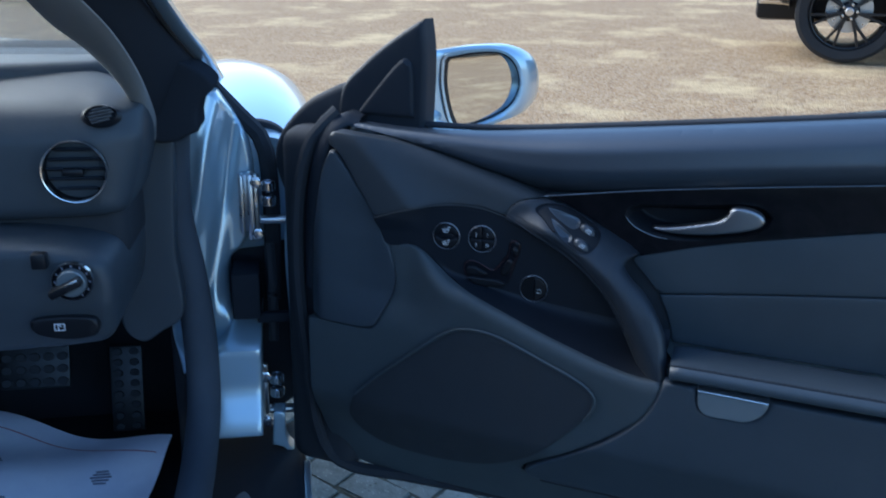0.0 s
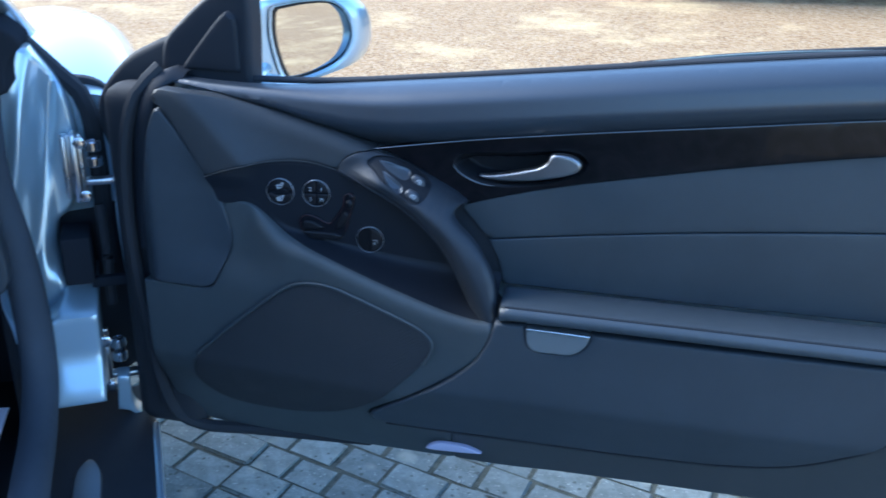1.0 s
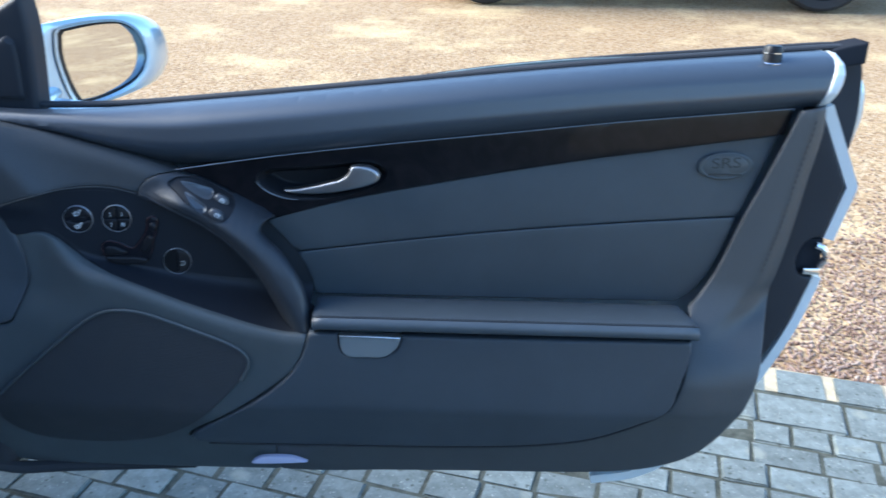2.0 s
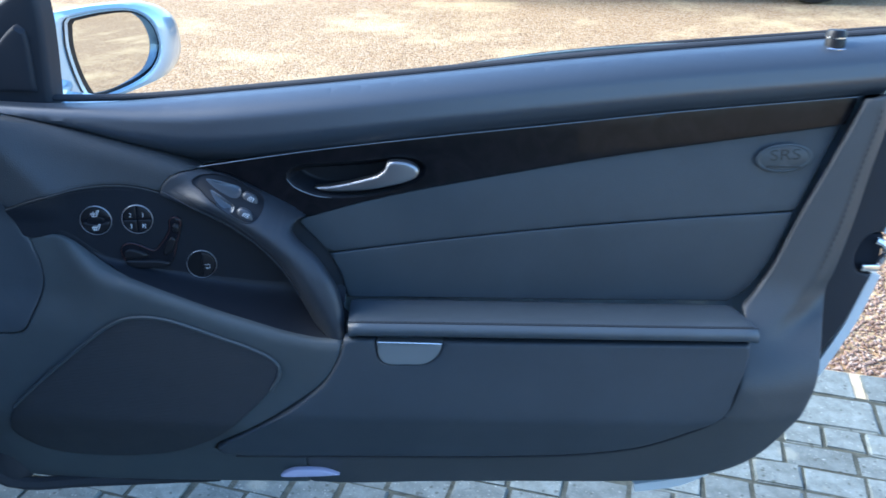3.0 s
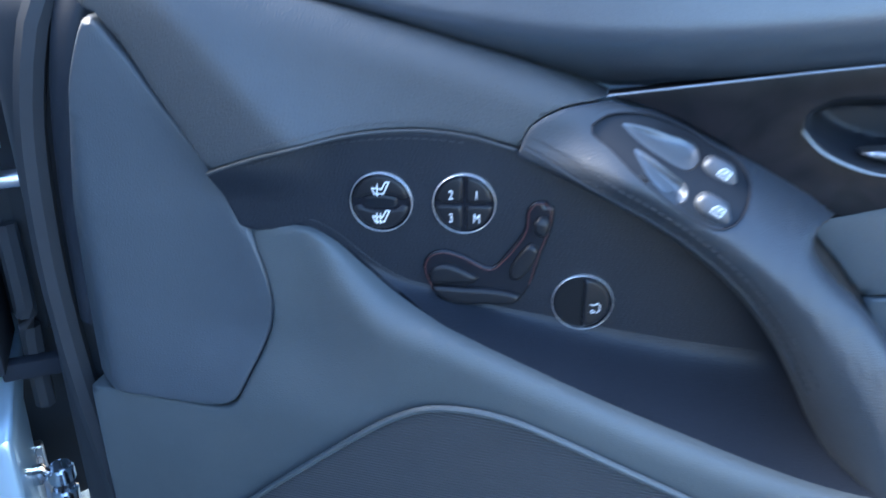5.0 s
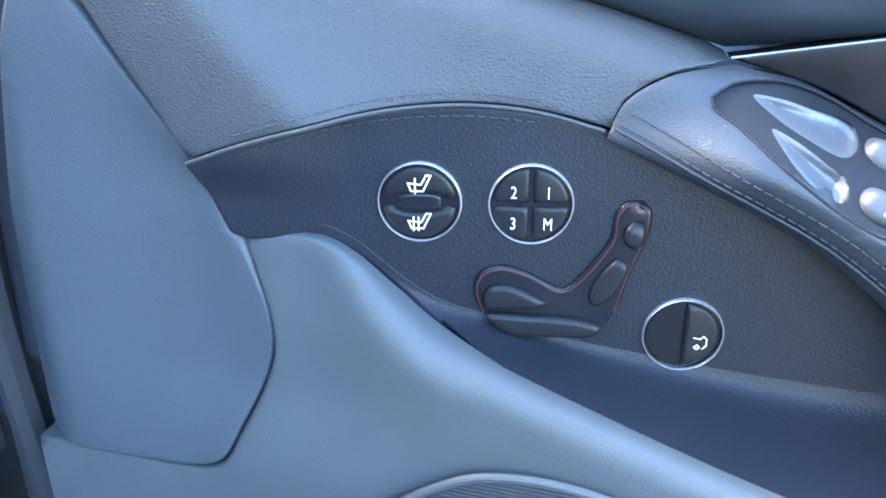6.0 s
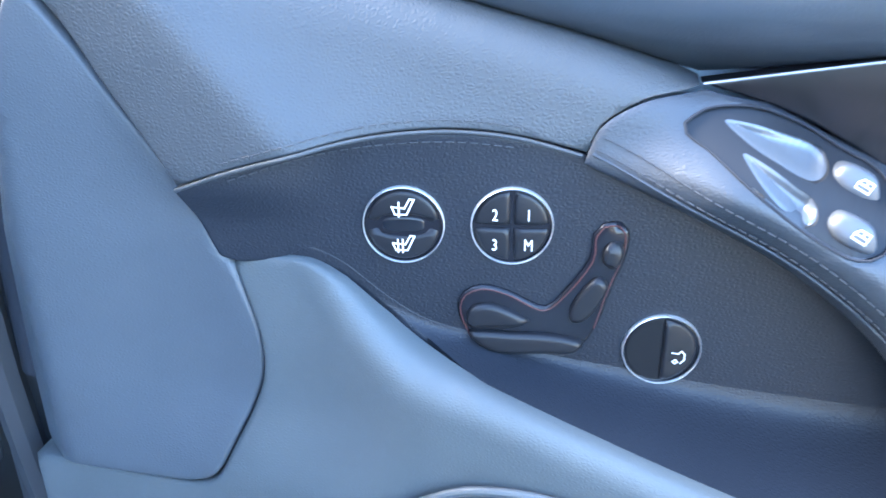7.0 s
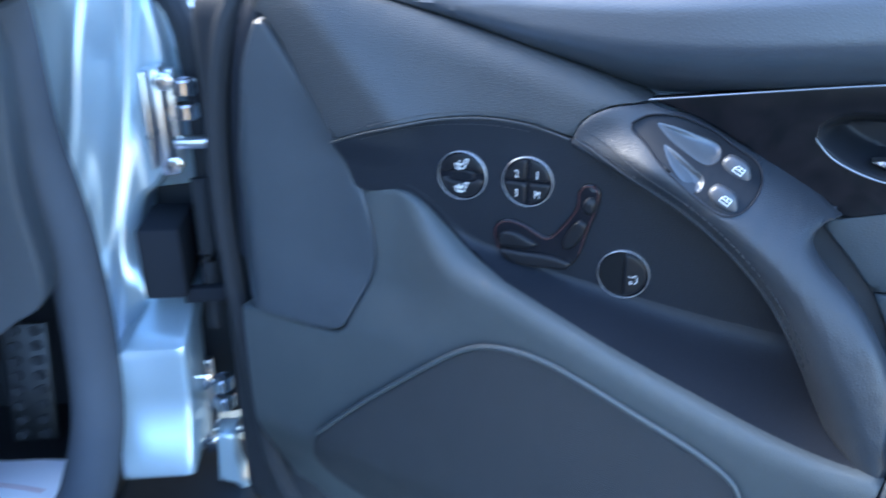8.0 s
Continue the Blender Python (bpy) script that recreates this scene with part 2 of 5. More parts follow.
WELL = material("dark_well", (0.010, 0.011, 0.013), 0.5, spec=0.12)
TABMETAL = material("silver_plastic", (0.19, 0.215, 0.23), 0.42, 0.35, rough_var=0.05)
COVER = material("dark_cover_plastic", (0.017, 0.021, 0.029), 0.6, spec=0.35, grain=(900, 0.0003, 0.3), mottle=0.08)
BRIGHT = material("brushed_bright_trim", (0.80, 0.81, 0.83), 0.36, 0.85, rough_var=0.04)
# Dark colour that gives the embossed letters their shade.
MARK = material("embossing_shade", (0.026, 0.030, 0.032), 0.6)
RECESS = material("matt_black_recess", (0.012, 0.014, 0.018), 0.45, spec=0.25)
FELT = material("black_felt", (0.027, 0.030, 0.037), 1.0, spec=0.0, grain=(900, 0.0004, 0.3))
SMOKE = material("dark_glass", (0.02, 0.025, 0.03), 0.05, coat=0.3)
SCREEN = material("tinted_windscreen", (0.62, 0.66, 0.66), 0.0, spec=0.4, transmission=1.0)
STRIP = material("dulled_chrome", (0.42, 0.43, 0.45), 0.42, 0.9, rough_var=0.05, mottle=0.15, mottle_scale=30)
PANEGLASS = material("tinted_glass_edge", (0.16, 0.20, 0.20), 0.12, coat=0.6)
EMBLEM = material("reflector", (0.45, 0.46, 0.62), 0.2, coat=0.5)


# ---- shaping helpers ----
BASES = {}


def thing(name, label, category, base=(0, 0, 0), matrix=None, group="", kind=""):
    ob = new(name)
    ob.empty_display_size = 0.1
    ob.matrix_world = (matrix or Matrix()) @ Matrix.Translation(base)
    BASES[name] = Vector(base)
    return tagged(ob, label, category, group, kind)


def part(name, bm, mat, parent=None, label="", angle=35, kind=""):
    me = bpy.data.meshes.new(name)
    if isinstance(bm, bpy.types.Mesh):
        me = bm
    else:
        bm.to_mesh(me)
        bm.free()
    me.shade_smooth()
    me.set_sharp_from_angle(angle=radians(angle))
    if not me.materials:
        me.materials.append(mat)
    ob = new(name, me)
    if parent:
        if parent.parent and parent.parent.parent:
            parent = parent.parent
        ob.parent = parent
        if parent.type == "EMPTY":
            ob.location = -BASES[parent.name]
    return tagged(ob, label, kind=kind)


def curve(points, closed=False, step=0.005):
    """A smooth line through points; a third value of 1 in a 2D point, or a fourth in a 3D one, makes a corner."""
    dim = 3 if len(points[0]) > 3 or (len(points[0]) == 3 and points[0][2] not in (0, 1)) else 2
    pts = [np.array(p[:dim], float) for p in points]
    sharp = [len(p) > dim and p[dim] == 1 for p in points]
    n = len(pts)
    out = []
    for i in range(n if closed else n - 1):
        p1, p2 = pts[i], pts[(i + 1) % n]
        p0 = pts[i - 1] if (closed or i) and not sharp[i] else 2 * p1 - p2
        p3 = pts[(i + 2) % n] if (closed or i + 2 < n) and not sharp[(i + 1) % n] else 2 * p2 - p1
        k = max(1, int(np.linalg.norm(p2 - p1) / step))
        a, b, c = (max(1e-6, np.linalg.norm(q - r)) ** 0.5 for q, r in ((p1, p0), (p2, p1), (p3, p2)))
        m1 = (p2 - p1) + b * ((p1 - p0) / a - (p2 - p0) / (a + b))
        m2 = (p2 - p1) + b * ((p3 - p2) / c - (p3 - p1) / (b + c))
        for s in range(k):
            u = s / k
            out.append((2 * u**3 - 3 * u**2 + 1) * p1 + (u**3 - 2 * u**2 + u) * m1 + (-2 * u**3 + 3 * u**2) * p2 + (u**3 - u**2) * m2)
    if not closed:
        out.append(pts[-1])
    return np.array(out)


def inside(q, loop):
    x, z = q[:, 0][:, None], q[:, 1][:, None]
    a, b = loop, np.roll(loop, -1, 0)
    hit = ((a[:, 1] > z) != (b[:, 1] > z)) & (x < (b[:, 0] - a[:, 0]) * (z - a[:, 1]) / (b[:, 1] - a[:, 1] + 1e-12) + a[:, 0])
    return hit.sum(1) % 2 == 1


def border(q, loop):
    """Distance from each point to the loop."""
    a = loop
    d = np.roll(loop, -1, 0) - a
    best = np.full(len(q), 9.0)
    for s in range(0, len(a), 64):
        aa, dd = a[s:s + 64], d[s:s + 64]
        w = q[:, None, :] - aa
        t = np.clip((w * dd).sum(2) / ((dd * dd).sum(1) + 1e-12), 0, 1)
        best = np.minimum(best, np.sqrt(((w - t[..., None] * dd) ** 2).sum(2)).min(1))
    return best


def smooth(v, lo, hi):
    t = np.clip((v - lo) / (hi - lo), 0, 1)
    return t * t * (3 - 2 * t)


def panel(outline, depth, r=0.004, drop=0.005, back=0.02, step=0.008, holes=(), bowl=None, tuck=0.0):
    """A padded panel that faces -y: outline in x, z; depth(x, z) gives y; its edges roll back by drop over r, then run back, tucked under."""
    loops = [curve(o, True, min(step, 0.006)) for o in (outline, *holes)]
    pts = [p for lo in loops for p in lo]
    edges, start = [], 0
    for lo in loops:
        edges += [(start + i, start + (i + 1) % len(lo)) for i in range(len(lo))]
        start += len(lo)
    allpts = [np.array(pts)]
    lo = loops[0]
    if r > 0:
        for lo in loops:
            tang = np.roll(lo, -1, 0) - np.roll(lo, 1, 0)
            tang /= np.linalg.norm(tang, axis=1)[:, None] + 1e-12
            norm = np.stack([-tang[:, 1], tang[:, 0]], 1)
            for part_r in (0.12, 0.35, 0.65, 1.0):
                for side in (1, -1):
                    q = lo + side * norm * r * part_r
                    keep = inside(q, loops[0])
                    for h in loops[1:]:
                        keep &= ~inside(q, h)
                    keep &= np.minimum.reduce([border(q, k) for k in loops]) > r * part_r * 0.93
                    allpts.append(q[keep])
    lo, hi = loops[0].min(0), loops[0].max(0)
    gx, gz = np.meshgrid(np.arange(lo[0], hi[0], step), np.arange(lo[1], hi[1], step * 0.87))
    gx[1::2] += step / 2
    q = np.stack([gx.ravel(), gz.ravel()], 1)
    q = q[inside(q, loops[0])]
    if len(q):
        d = np.minimum.reduce([border(q, k) for k in loops])
        ok = d > r + step * 0.4
        for h in loops[1:]:
            ok &= ~inside(q, h)
        allpts.append(q[ok])
    P = np.concatenate(allpts)
    verts, _, faces, *_ = geometry.delaunay_2d_cdt([Vector(p) for p in P], edges, [], 0, 1e-6)
    V = np.array([v[:] for v in verts])
    F = np.array([f for f in faces if len(f) == 3])
    mid = V[F].mean(1)
    ok = inside(mid, loops[0])
    for h in loops[1:]:
        ok &= ~inside(mid, h)
    F = F[ok]
    d = np.minimum.reduce([border(V, k) for k in loops])
    y = depth(V[:, 0], V[:, 1]) * np.ones(len(V))
    if r > 0:
        u = np.clip(1 - d / r, 0, 1)
        y = y + (drop(V[:, 0], V[:, 1]) if callable(drop) else drop) * (1 - np.sqrt(np.clip(1 - u * u, 0, 1)))
    if bowl:
        y = y + bowl[1] * smooth(d, 0, bowl[0])
    bm = bmesh.new()
    vs = [bm.verts.new((a[0], b, a[1])) for a, b in zip(V, y)]
    for f in F:
        fa = [vs[i] for i in f]
        n = (fa[1].co - fa[0].co).cross(fa[2].co - fa[0].co)
        bm.faces.new(fa if n.y < 0 else fa[::-1])
    if back:
        rim = [e for e in bm.edges if len(e.link_faces) == 1]
        made = bmesh.ops.extrude_edge_only(bm, edges=rim)["geom"]
        made = [v for v in made if isinstance(v, bmesh.types.BMVert)]
        if tuck:
            at = np.array([(v.co.x, v.co.z) for v in made])
            grad = []
            for step_by in ((0.001, 0), (0, 0.001)):
                ends = [at + s * np.array(step_by) for s in (1, -1)]
                a, b = (border(e, loops[0]) * np.where(inside(e, loops[0]), 1, -1) for e in ends)
                grad.append(a - b)
            grad = np.stack(grad, 1)
            grad /= np.linalg.norm(grad, axis=1)[:, None] + 1e-9
            for v, g in zip(made, grad):
                v.co.x += g[0] * tuck
                v.co.z += g[1] * tuck
        for v in made:
            v.co.y += back(v.co.x, v.co.z) if callable(back) else back
    bmesh.ops.delete(bm, geom=[v for v in bm.verts if not v.link_faces], context="VERTS")
    bmesh.ops.recalc_face_normals(bm, faces=bm.faces[:]) if back else None
    flip = sum(f.normal.y * f.calc_area() for f in bm.faces) > 0
    if flip:
        bmesh.ops.reverse_faces(bm, faces=bm.faces[:])
    return bm


def sweep(path, profile, up=(0, 0, 1), closed_profile=True, caps=True, scale=None):
    """A profile (side, up) carried along a 3D path."""
    bm = bmesh.new()
    path = [Vector(p) for p in path]
    rings = []
    for i, p in enumerate(path):
        t = (path[min(i + 1, len(path) - 1)] - path[max(i - 1, 0)]).normalized()
        side = t.cross(Vector(up)).normalized()
        over = side.cross(t).normalized()
        k = scale(i / (len(path) - 1)) if scale else 1
        rings.append([bm.verts.new(p + side * a * k + over * b * k) for a, b in profile])
    m = len(profile)
    for a, b in zip(rings, rings[1:]):
        for j in range(m if closed_profile else m - 1):
            bm.faces.new((a[j], a[(j + 1) % m], b[(j + 1) % m], b[j]))
    if caps and closed_profile:
        bm.faces.new(rings[0][::-1])
        bm.faces.new(rings[-1])
    bmesh.ops.recalc_face_normals(bm, faces=bm.faces[:])
    return bm


def strip(left, right, bulge=0.01, back=0.02, across=8, step=0.02, out=(0, -1, 0)):
    """A convex band between two 3D edge lines, with its sides turned back."""
    n = 40
    edge = []
    for e in (left, right):
        c = curve(e, step=step)
        s = np.r_[0, np.cumsum(np.linalg.norm(np.diff(c, axis=0), axis=1))]
        edge.append(np.stack([np.interp(np.linspace(0, s[-1], n), s, c[:, i]) for i in range(3)], 1))
    o = np.array(out, float)
    bm = bmesh.new()
    rows = []
    for a, b in zip(*edge):
        row = [bm.verts.new(a - o * back)]
        row += [bm.verts.new(a + (b - a) * k / across + o * bulge * math.sqrt(max(0, math.sin(math.pi * k / across)))) for k in range(across + 1)]
        rows.append(row + [bm.verts.new(b - o * back)])
    for r, q in zip(rows, rows[1:]):
        for k in range(len(r) - 1):
            bm.faces.new((r[k], r[k + 1], q[k + 1], q[k]))
    bmesh.ops.recalc_face_normals(bm, faces=bm.faces[:])
    return bm


def disc(rx, rz, k=12):
    return [(rx * math.cos(2 * math.pi * i / k), rz * math.sin(2 * math.pi * i / k)) for i in range(k)]


def tube(points, r, step=0.01, k=8, rz=None, scale=None, up=(0, 0, 1)):
    return sweep(curve([tuple(p) for p in points], step=step), disc(r, rz or r, k), scale=scale, up=up)


def box(x0, x1, y0, y1, z0, z1, bevel=0.003, seg=2):
    bm = bmesh.new()
    bmesh.ops.create_cube(bm, size=1, matrix=Matrix.Translation(((x0 + x1) / 2, (y0 + y1) / 2, (z0 + z1) / 2)) @ Matrix.Diagonal((x1 - x0, y1 - y0, z1 - z0, 1)))
    if bevel:
        bmesh.ops.bevel(bm, geom=bm.edges[:], offset=bevel, segments=seg, affect="EDGES", profile=0.5)
    return bm


def moved(bm, m):
    bmesh.ops.transform(bm, matrix=m, verts=bm.verts[:])
    return bm


def lathe(profile, k=40, axis="y"):
    """Turns (radius, height) round the y axis; heights run along -y (towards the viewer)."""
    bm = bmesh.new()
    rings = []
    for r, h in profile:
        rings.append([bm.verts.new((r * math.cos(2 * math.pi * i / k), -h, r * math.sin(2 * math.pi * i / k))) for i in range(k)] if r > 1e-6 else [bm.verts.new((0, -h, 0))])
    for a, b in zip(rings, rings[1:]):
        for i in range(k):
            j = (i + 1) % k
            if len(a) == 1:
                bm.faces.new((a[0], b[i], b[j]))
            elif len(b) == 1:
                bm.faces.new((a[i], b[0], a[j]))
            else:
                bm.faces.new((a[i], b[i], b[j], a[j]))
    bmesh.ops.recalc_face_normals(bm, faces=bm.faces[:])
    return bm


def join(bms):
    out = bmesh.new()
    for b in bms:
        me = bpy.data.meshes.new("joined")
        b.to_mesh(me)
        b.free()
        out.from_mesh(me)
        bpy.data.meshes.remove(me)
    return out


def dashes(points, length=0.0045, gap=0.0022, r=0.00032):
    """A row of stitches along a 3D line."""
    line = curve(points, step=0.001)
    seg = np.r_[0, np.cumsum(np.linalg.norm(np.diff(line, axis=0), axis=1))]
    bm = bmesh.new()
    s = 0.0
    while s + length < seg[-1]:
        a, b = (Vector([np.interp(v, seg, line[:, i]) for i in range(3)]) for v in (s, s + length))
        t = (b - a).normalized()
        m = Matrix.Translation((a + b) / 2) @ t.to_track_quat("Z", "Y").to_matrix().to_4x4()
        bmesh.ops.create_cone(bm, cap_ends=True, segments=6, radius1=r, radius2=r, depth=length, matrix=m)
        s += length + gap
    return bm


def strokes(lines, at, width=0.0006, lift=0.0003):
    """Flat printed strokes: polylines in x, z; at(x, z) gives y."""
    bm = bmesh.new()
    for line in lines:
        for (xa, za), (xb, zb) in zip(line, line[1:]):
            dx, dz = xb - xa, zb - za
            n = math.hypot(dx, dz) + 1e-9
            ox, oz = -dz / n * width / 2, dx / n * width / 2
            ex, ez = dx / n * width / 2, dz / n * width / 2
            q = [(xa + ox - ex, za + oz - ez), (xb + ox + ex, zb + oz + ez), (xb - ox + ex, zb - oz + ez), (xa - ox - ex, za - oz - ez)]
            bm.faces.new([bm.verts.new((x, at(x, z) - lift, z)) for x, z in q])
    bmesh.ops.recalc_face_normals(bm, faces=bm.faces[:])
    return bm


def lettering(text, size, x, y, z, parent, mat, lean=0.0, wide=1.0):
    c = bpy.data.curves.new("lettering", "FONT")
    c.body, c.size, c.align_x, c.align_y, c.extrude, c.offset = text, size, "CENTER", "CENTER", 0.0001, 0.0
    tmp = new("lettering_source", c)
    bpy.context.view_layer.update()
    me = bpy.data.meshes.new_from_object(tmp.evaluated_get(bpy.context.evaluated_depsgraph_get()))
    bpy.data.objects.remove(tmp)
    bpy.data.curves.remove(c)
    me.transform(Matrix.Translation((x, y, z)) @ Matrix.Rotation(radians(90), 4, "X") @ Matrix.Rotation(radians(lean), 4, "Z") @ Matrix.Diagonal((wide, 1, 1, 1)))
    me.materials.clear()
    return part("lettering", me, mat, parent)


# ---- the car ----
# The body has its own frame: x outwards from the sill, y forwards along the car, z up.
AHEAD = radians(32)
BODY = CAR @ Matrix(((math.cos(AHEAD), -math.sin(AHEAD), 0, 0), (math.sin(AHEAD), math.cos(AHEAD), 0, 0), (0, 0, 1, 0), (0, 0, 0, 1)))
car = thing("car", "pale blue two-seat convertible car, dark leather door open", "car", (-0.08, 0.9, 0.10), BODY)
SWUNG = (BODY @ Matrix.Translation((-0.08, 0.9, 0.10))).inverted() @ CAR


def door_part(name, bm, mat, label=""):
    """A part of the car that is drawn up in the open door's frame and may have pieces of its own."""
    ob = part(name, bm, mat, None, label)
    ob.parent = car
    ob.matrix_local = SWUNG
    return ob


# ---- the open driver's door ----
# Drawn up with x from the hinges to the latch, z up and y outwards through the door.
CHROME_X = [-0.284, -0.215, -0.139, 0.012, 0.161, 0.308, 0.453, 0.53]
CHROME_Z = [0.8735, 0.885, 0.897, 0.917, 0.935, 0.953, 0.968, 0.976]
CREASE_X = [-0.60, -0.547, -0.501, -0.457, -0.413, -0.37, -0.328, -0.284]
CREASE_Z = [0.945, 0.939, 0.932, 0.923, 0.913, 0.902, 0.890, 0.8735]
TOP_X = [-0.60, -0.497, -0.379, -0.223, -0.03, 0.16, 0.31, 0.458, 0.59]
TOP_Z = [0.950, 0.945, 0.948, 0.963, 0.9845, 1.0065, 1.022, 1.0345, 1.046]
BOLSTER_X = [-0.499, -0.475, -0.457, -0.443, -0.422, -0.401, -0.372, -0.342, -0.303, -0.262, -0.222, -0.182, -0.150, -0.124, -0.101]
BOLSTER_Z = [0.7915, 0.793, 0.7925, 0.786, 0.768, 0.753, 0.7415, 0.7305, 0.717, 0.703, 0.691, 0.680, 0.6735, 0.671, 0.672]


def along(x, xs, zs):
    return np.interp(x, xs, zs)


def fine(xs, zs):
    """A smooth line through the given heights, close enough sampled to look up."""
    c = curve(list(zip(xs, zs)), step=0.004)
    return list(c[:, 0]), list(c[:, 1])


CHROME_X, CHROME_Z = fine(CHROME_X, CHROME_Z)
CREASE_X, CREASE_Z = fine(CREASE_X, CREASE_Z)
TOP_X, TOP_Z = fine(TOP_X, TOP_Z)
BOLSTER_X, BOLSTER_Z = fine(BOLSTER_X, BOLSTER_Z)
LOW_X, LOW_Z = fine([-0.62, -0.45, -0.36, -0.29, -0.22, -0.12, 0.012, 0.161, 0.308, 0.453, 0.60], [0.945, 0.921, 0.899, 0.888, 0.889, 0.900, 0.917, 0.935, 0.953, 0.968, 0.985])


def pad_y(x, z):
    low = along(x, LOW_X, LOW_Z)
    v = np.clip((z - low) / (along(x, TOP_X, TOP_Z) - low), -0.4, 1.05)
    bulge = 1.053 + 0.125 * np.clip(0.38 - v, 0, 1) ** 2 + 0.013 * np.clip(v - 0.38, 0, 1) + 0.056 * np.clip((along(x, TOP_X, TOP_Z) - low) / 0.07, 0.05, 1) * (1 - np.sqrt(1 - 0.96 * np.clip((v - 0.65) / 0.35, 0, 1) ** 2))
    thin = smooth(x, -0.64, -0.22)
    return bulge * thin + (1.071 + 0.008 * np.clip(v, 0, 1)) * (1 - thin)


def bolster_edge_y(x):
    return np.interp(x, [-0.5, -0.475, -0.44, -0.42, -0.40, -0.37, -0.30, -0.22, -0.1], [1.031, 1.0295, 1.033, 1.0345, 1.031, 1.019, 1.012, 1.007, 0.996])


def plate_reach(x):
    return 0.006 + 0.0045 * smooth(x, -0.42, -0.37) + 0.17 * np.clip(x + 0.35, 0, 1)


def plate_y(x, z):
    """The dished plate that carries the seat switches; its floor comes forward to the bolster."""
    plane = 1.041 + 0.143 * (x + 0.412)
    rise = z - along(x, BOLSTER_X, BOLSTER_Z)
    reach = plate_reach(x)
    forward = (plane - bolster_edge_y(x) - 0.0015) * smooth(x, -0.435, -0.375)
    lift = 0.007 * smooth(-0.44 - x, 0, 0.06) * smooth(z, 0.808, 0.832)
    return plane - forward * (1 - np.clip(rise / reach, 0, 1)) ** 3 - lift


def shoulder_y(x, z):
    """The leather between the switch plate and the belt: an upright face that folds into a hollow, then rolls over at the top."""
    upright = 1.018 + 0.12 * (z - 0.831)
    past = 0.714 * (x + 0.455) + 0.70 * (z - 0.846)
    soft = np.logaddexp(0, past / 0.0025) * 0.0025
    below = np.clip(1 - (along(x, CREASE_X, CREASE_Z) - z) / 0.024, 0, 1)
    return upright + 0.032 * (1 - np.exp(-soft / 0.038)) + (0.004 + 0.012 * smooth(x, -0.56, -0.40)) * (1 - np.sqrt(1 - below ** 2))


def hollow(x, z):
    """The soft dip between the front flap and the bolster."""
    return 0.014 * smooth(z, 0.665, 0.725) * (1 - 0.5 * smooth(z, 0.80, 0.88)) * smooth(x, -0.605, -0.505) * (1 - smooth(x, -0.47, -0.39))


def lower_y(x, z):
    y = 1.015 - 0.07 * (x + 0.515) + hollow(x, z) + 0.004 * smooth(z, 0.74, 0.80)
    roll = np.clip(1 - (along(x, BOLSTER_X, BOLSTER_Z) - z) / (0.017 + 0.008 * (1 - smooth(x, -0.43, -0.36))), 0, 1)
    y = y + np.maximum(bolster_edge_y(x) - 0.003 - y, 0.002) * (1 - np.sqrt(1 - 0.99 * roll ** 2))
    return y + 0.44 * np.clip(0.545 - z, 0, 1) * smooth(0.6 - z, 0, 0.12)


CREST = curve([(-0.333, 0.854), (-0.29, 0.843), (-0.245, 0.825), (-0.197, 0.798), (-0.166, 0.771), (-0.139, 0.735), (-0.117, 0.695), (-0.106, 0.668)], step=0.003)


def arm_y(x, z):
    q = np.stack([x, z], 1)
    gap = q[:, None, :] - CREST
    near = (gap ** 2).sum(2).argmin(1)
    d = np.sqrt((gap ** 2).sum(2).min(1))
    tang = np.gradient(CREST, axis=0)
    nrm = np.stack([-tang[:, 1], tang[:, 0]], 1)
    side = (gap[np.arange(len(q)), near] * nrm[near]).sum(1)
    at = CREST[near, 0]
    y0 = np.interp(at, [-0.331, -0.245, -0.165, -0.12, -0.105], [1.034, 1.027, 1.011, 0.999, 0.994])
    up = np.where(side > 0, d, 0)
    down = np.where(side < 0, d, 0)
    own = np.minimum(y0 + np.interp(at, [-0.20, -0.14], [0.25, 0.08]) * up + np.interp(at, [-0.20, -0.14], [32, 7]) * up ** 2, 1.076) + 0.2 * down + 26 * down ** 2
    away = smooth(seam_gap(x, z), 0.0, 0.045)
    return own * away + (shoulder_y(x, z) - 0.0005) * (1 - away)


def seam_gap(x, z):
    """How far along the arm from the seam at which it meets the shoulder."""
    return (x + 0.333) * 0.504 - (z - 0.8455) * 0.864


def insert_y(x, z):
    return 1.079 - 0.006 * np.sin(np.clip((z - 0.70) / 0.22, 0, 1) * math.pi) + 0 * x


def lid_y(x, z):
    return 0.986 - 0.003 * np.sin(np.clip((z - 0.50) / 0.17, 0, 1) * math.pi) + 0.33 * np.clip(0.565 - z, 0, 1) * smooth(0.60 - z, 0, 0.06)


def rear_y(x, z):
    """The band behind the leather: a soft ridge runs down it and bends forward under the armrest."""
    top = smooth(z, 0.60, 0.735)
    right = smooth(x, 0.42, 0.56)
    off = x - np.interp(z, [0.66, 0.70, 0.74, 0.78, 0.825, 0.893, 0.955], [0.43, 0.48, 0.508, 0.519, 0.529, 0.539, 0.55])
    ridge = np.clip(-0.012 + 0.45 * np.sqrt(off ** 2 + 0.00002) + 0.25 * off, -0.02, 0.02)
    y = 0.992 + (1.062 - 0.992) * top + ridge * smooth(z, 0.63, 0.74) + 0.02 * right * (1 - top) + 0.36 * np.clip(0.565 - z, 0, 1) * smooth(0.60 - z, 0, 0.06)
    near = smooth(-x, 0.0, 0.15)
    return y * (1 - near) + lower_y(x, z) * near


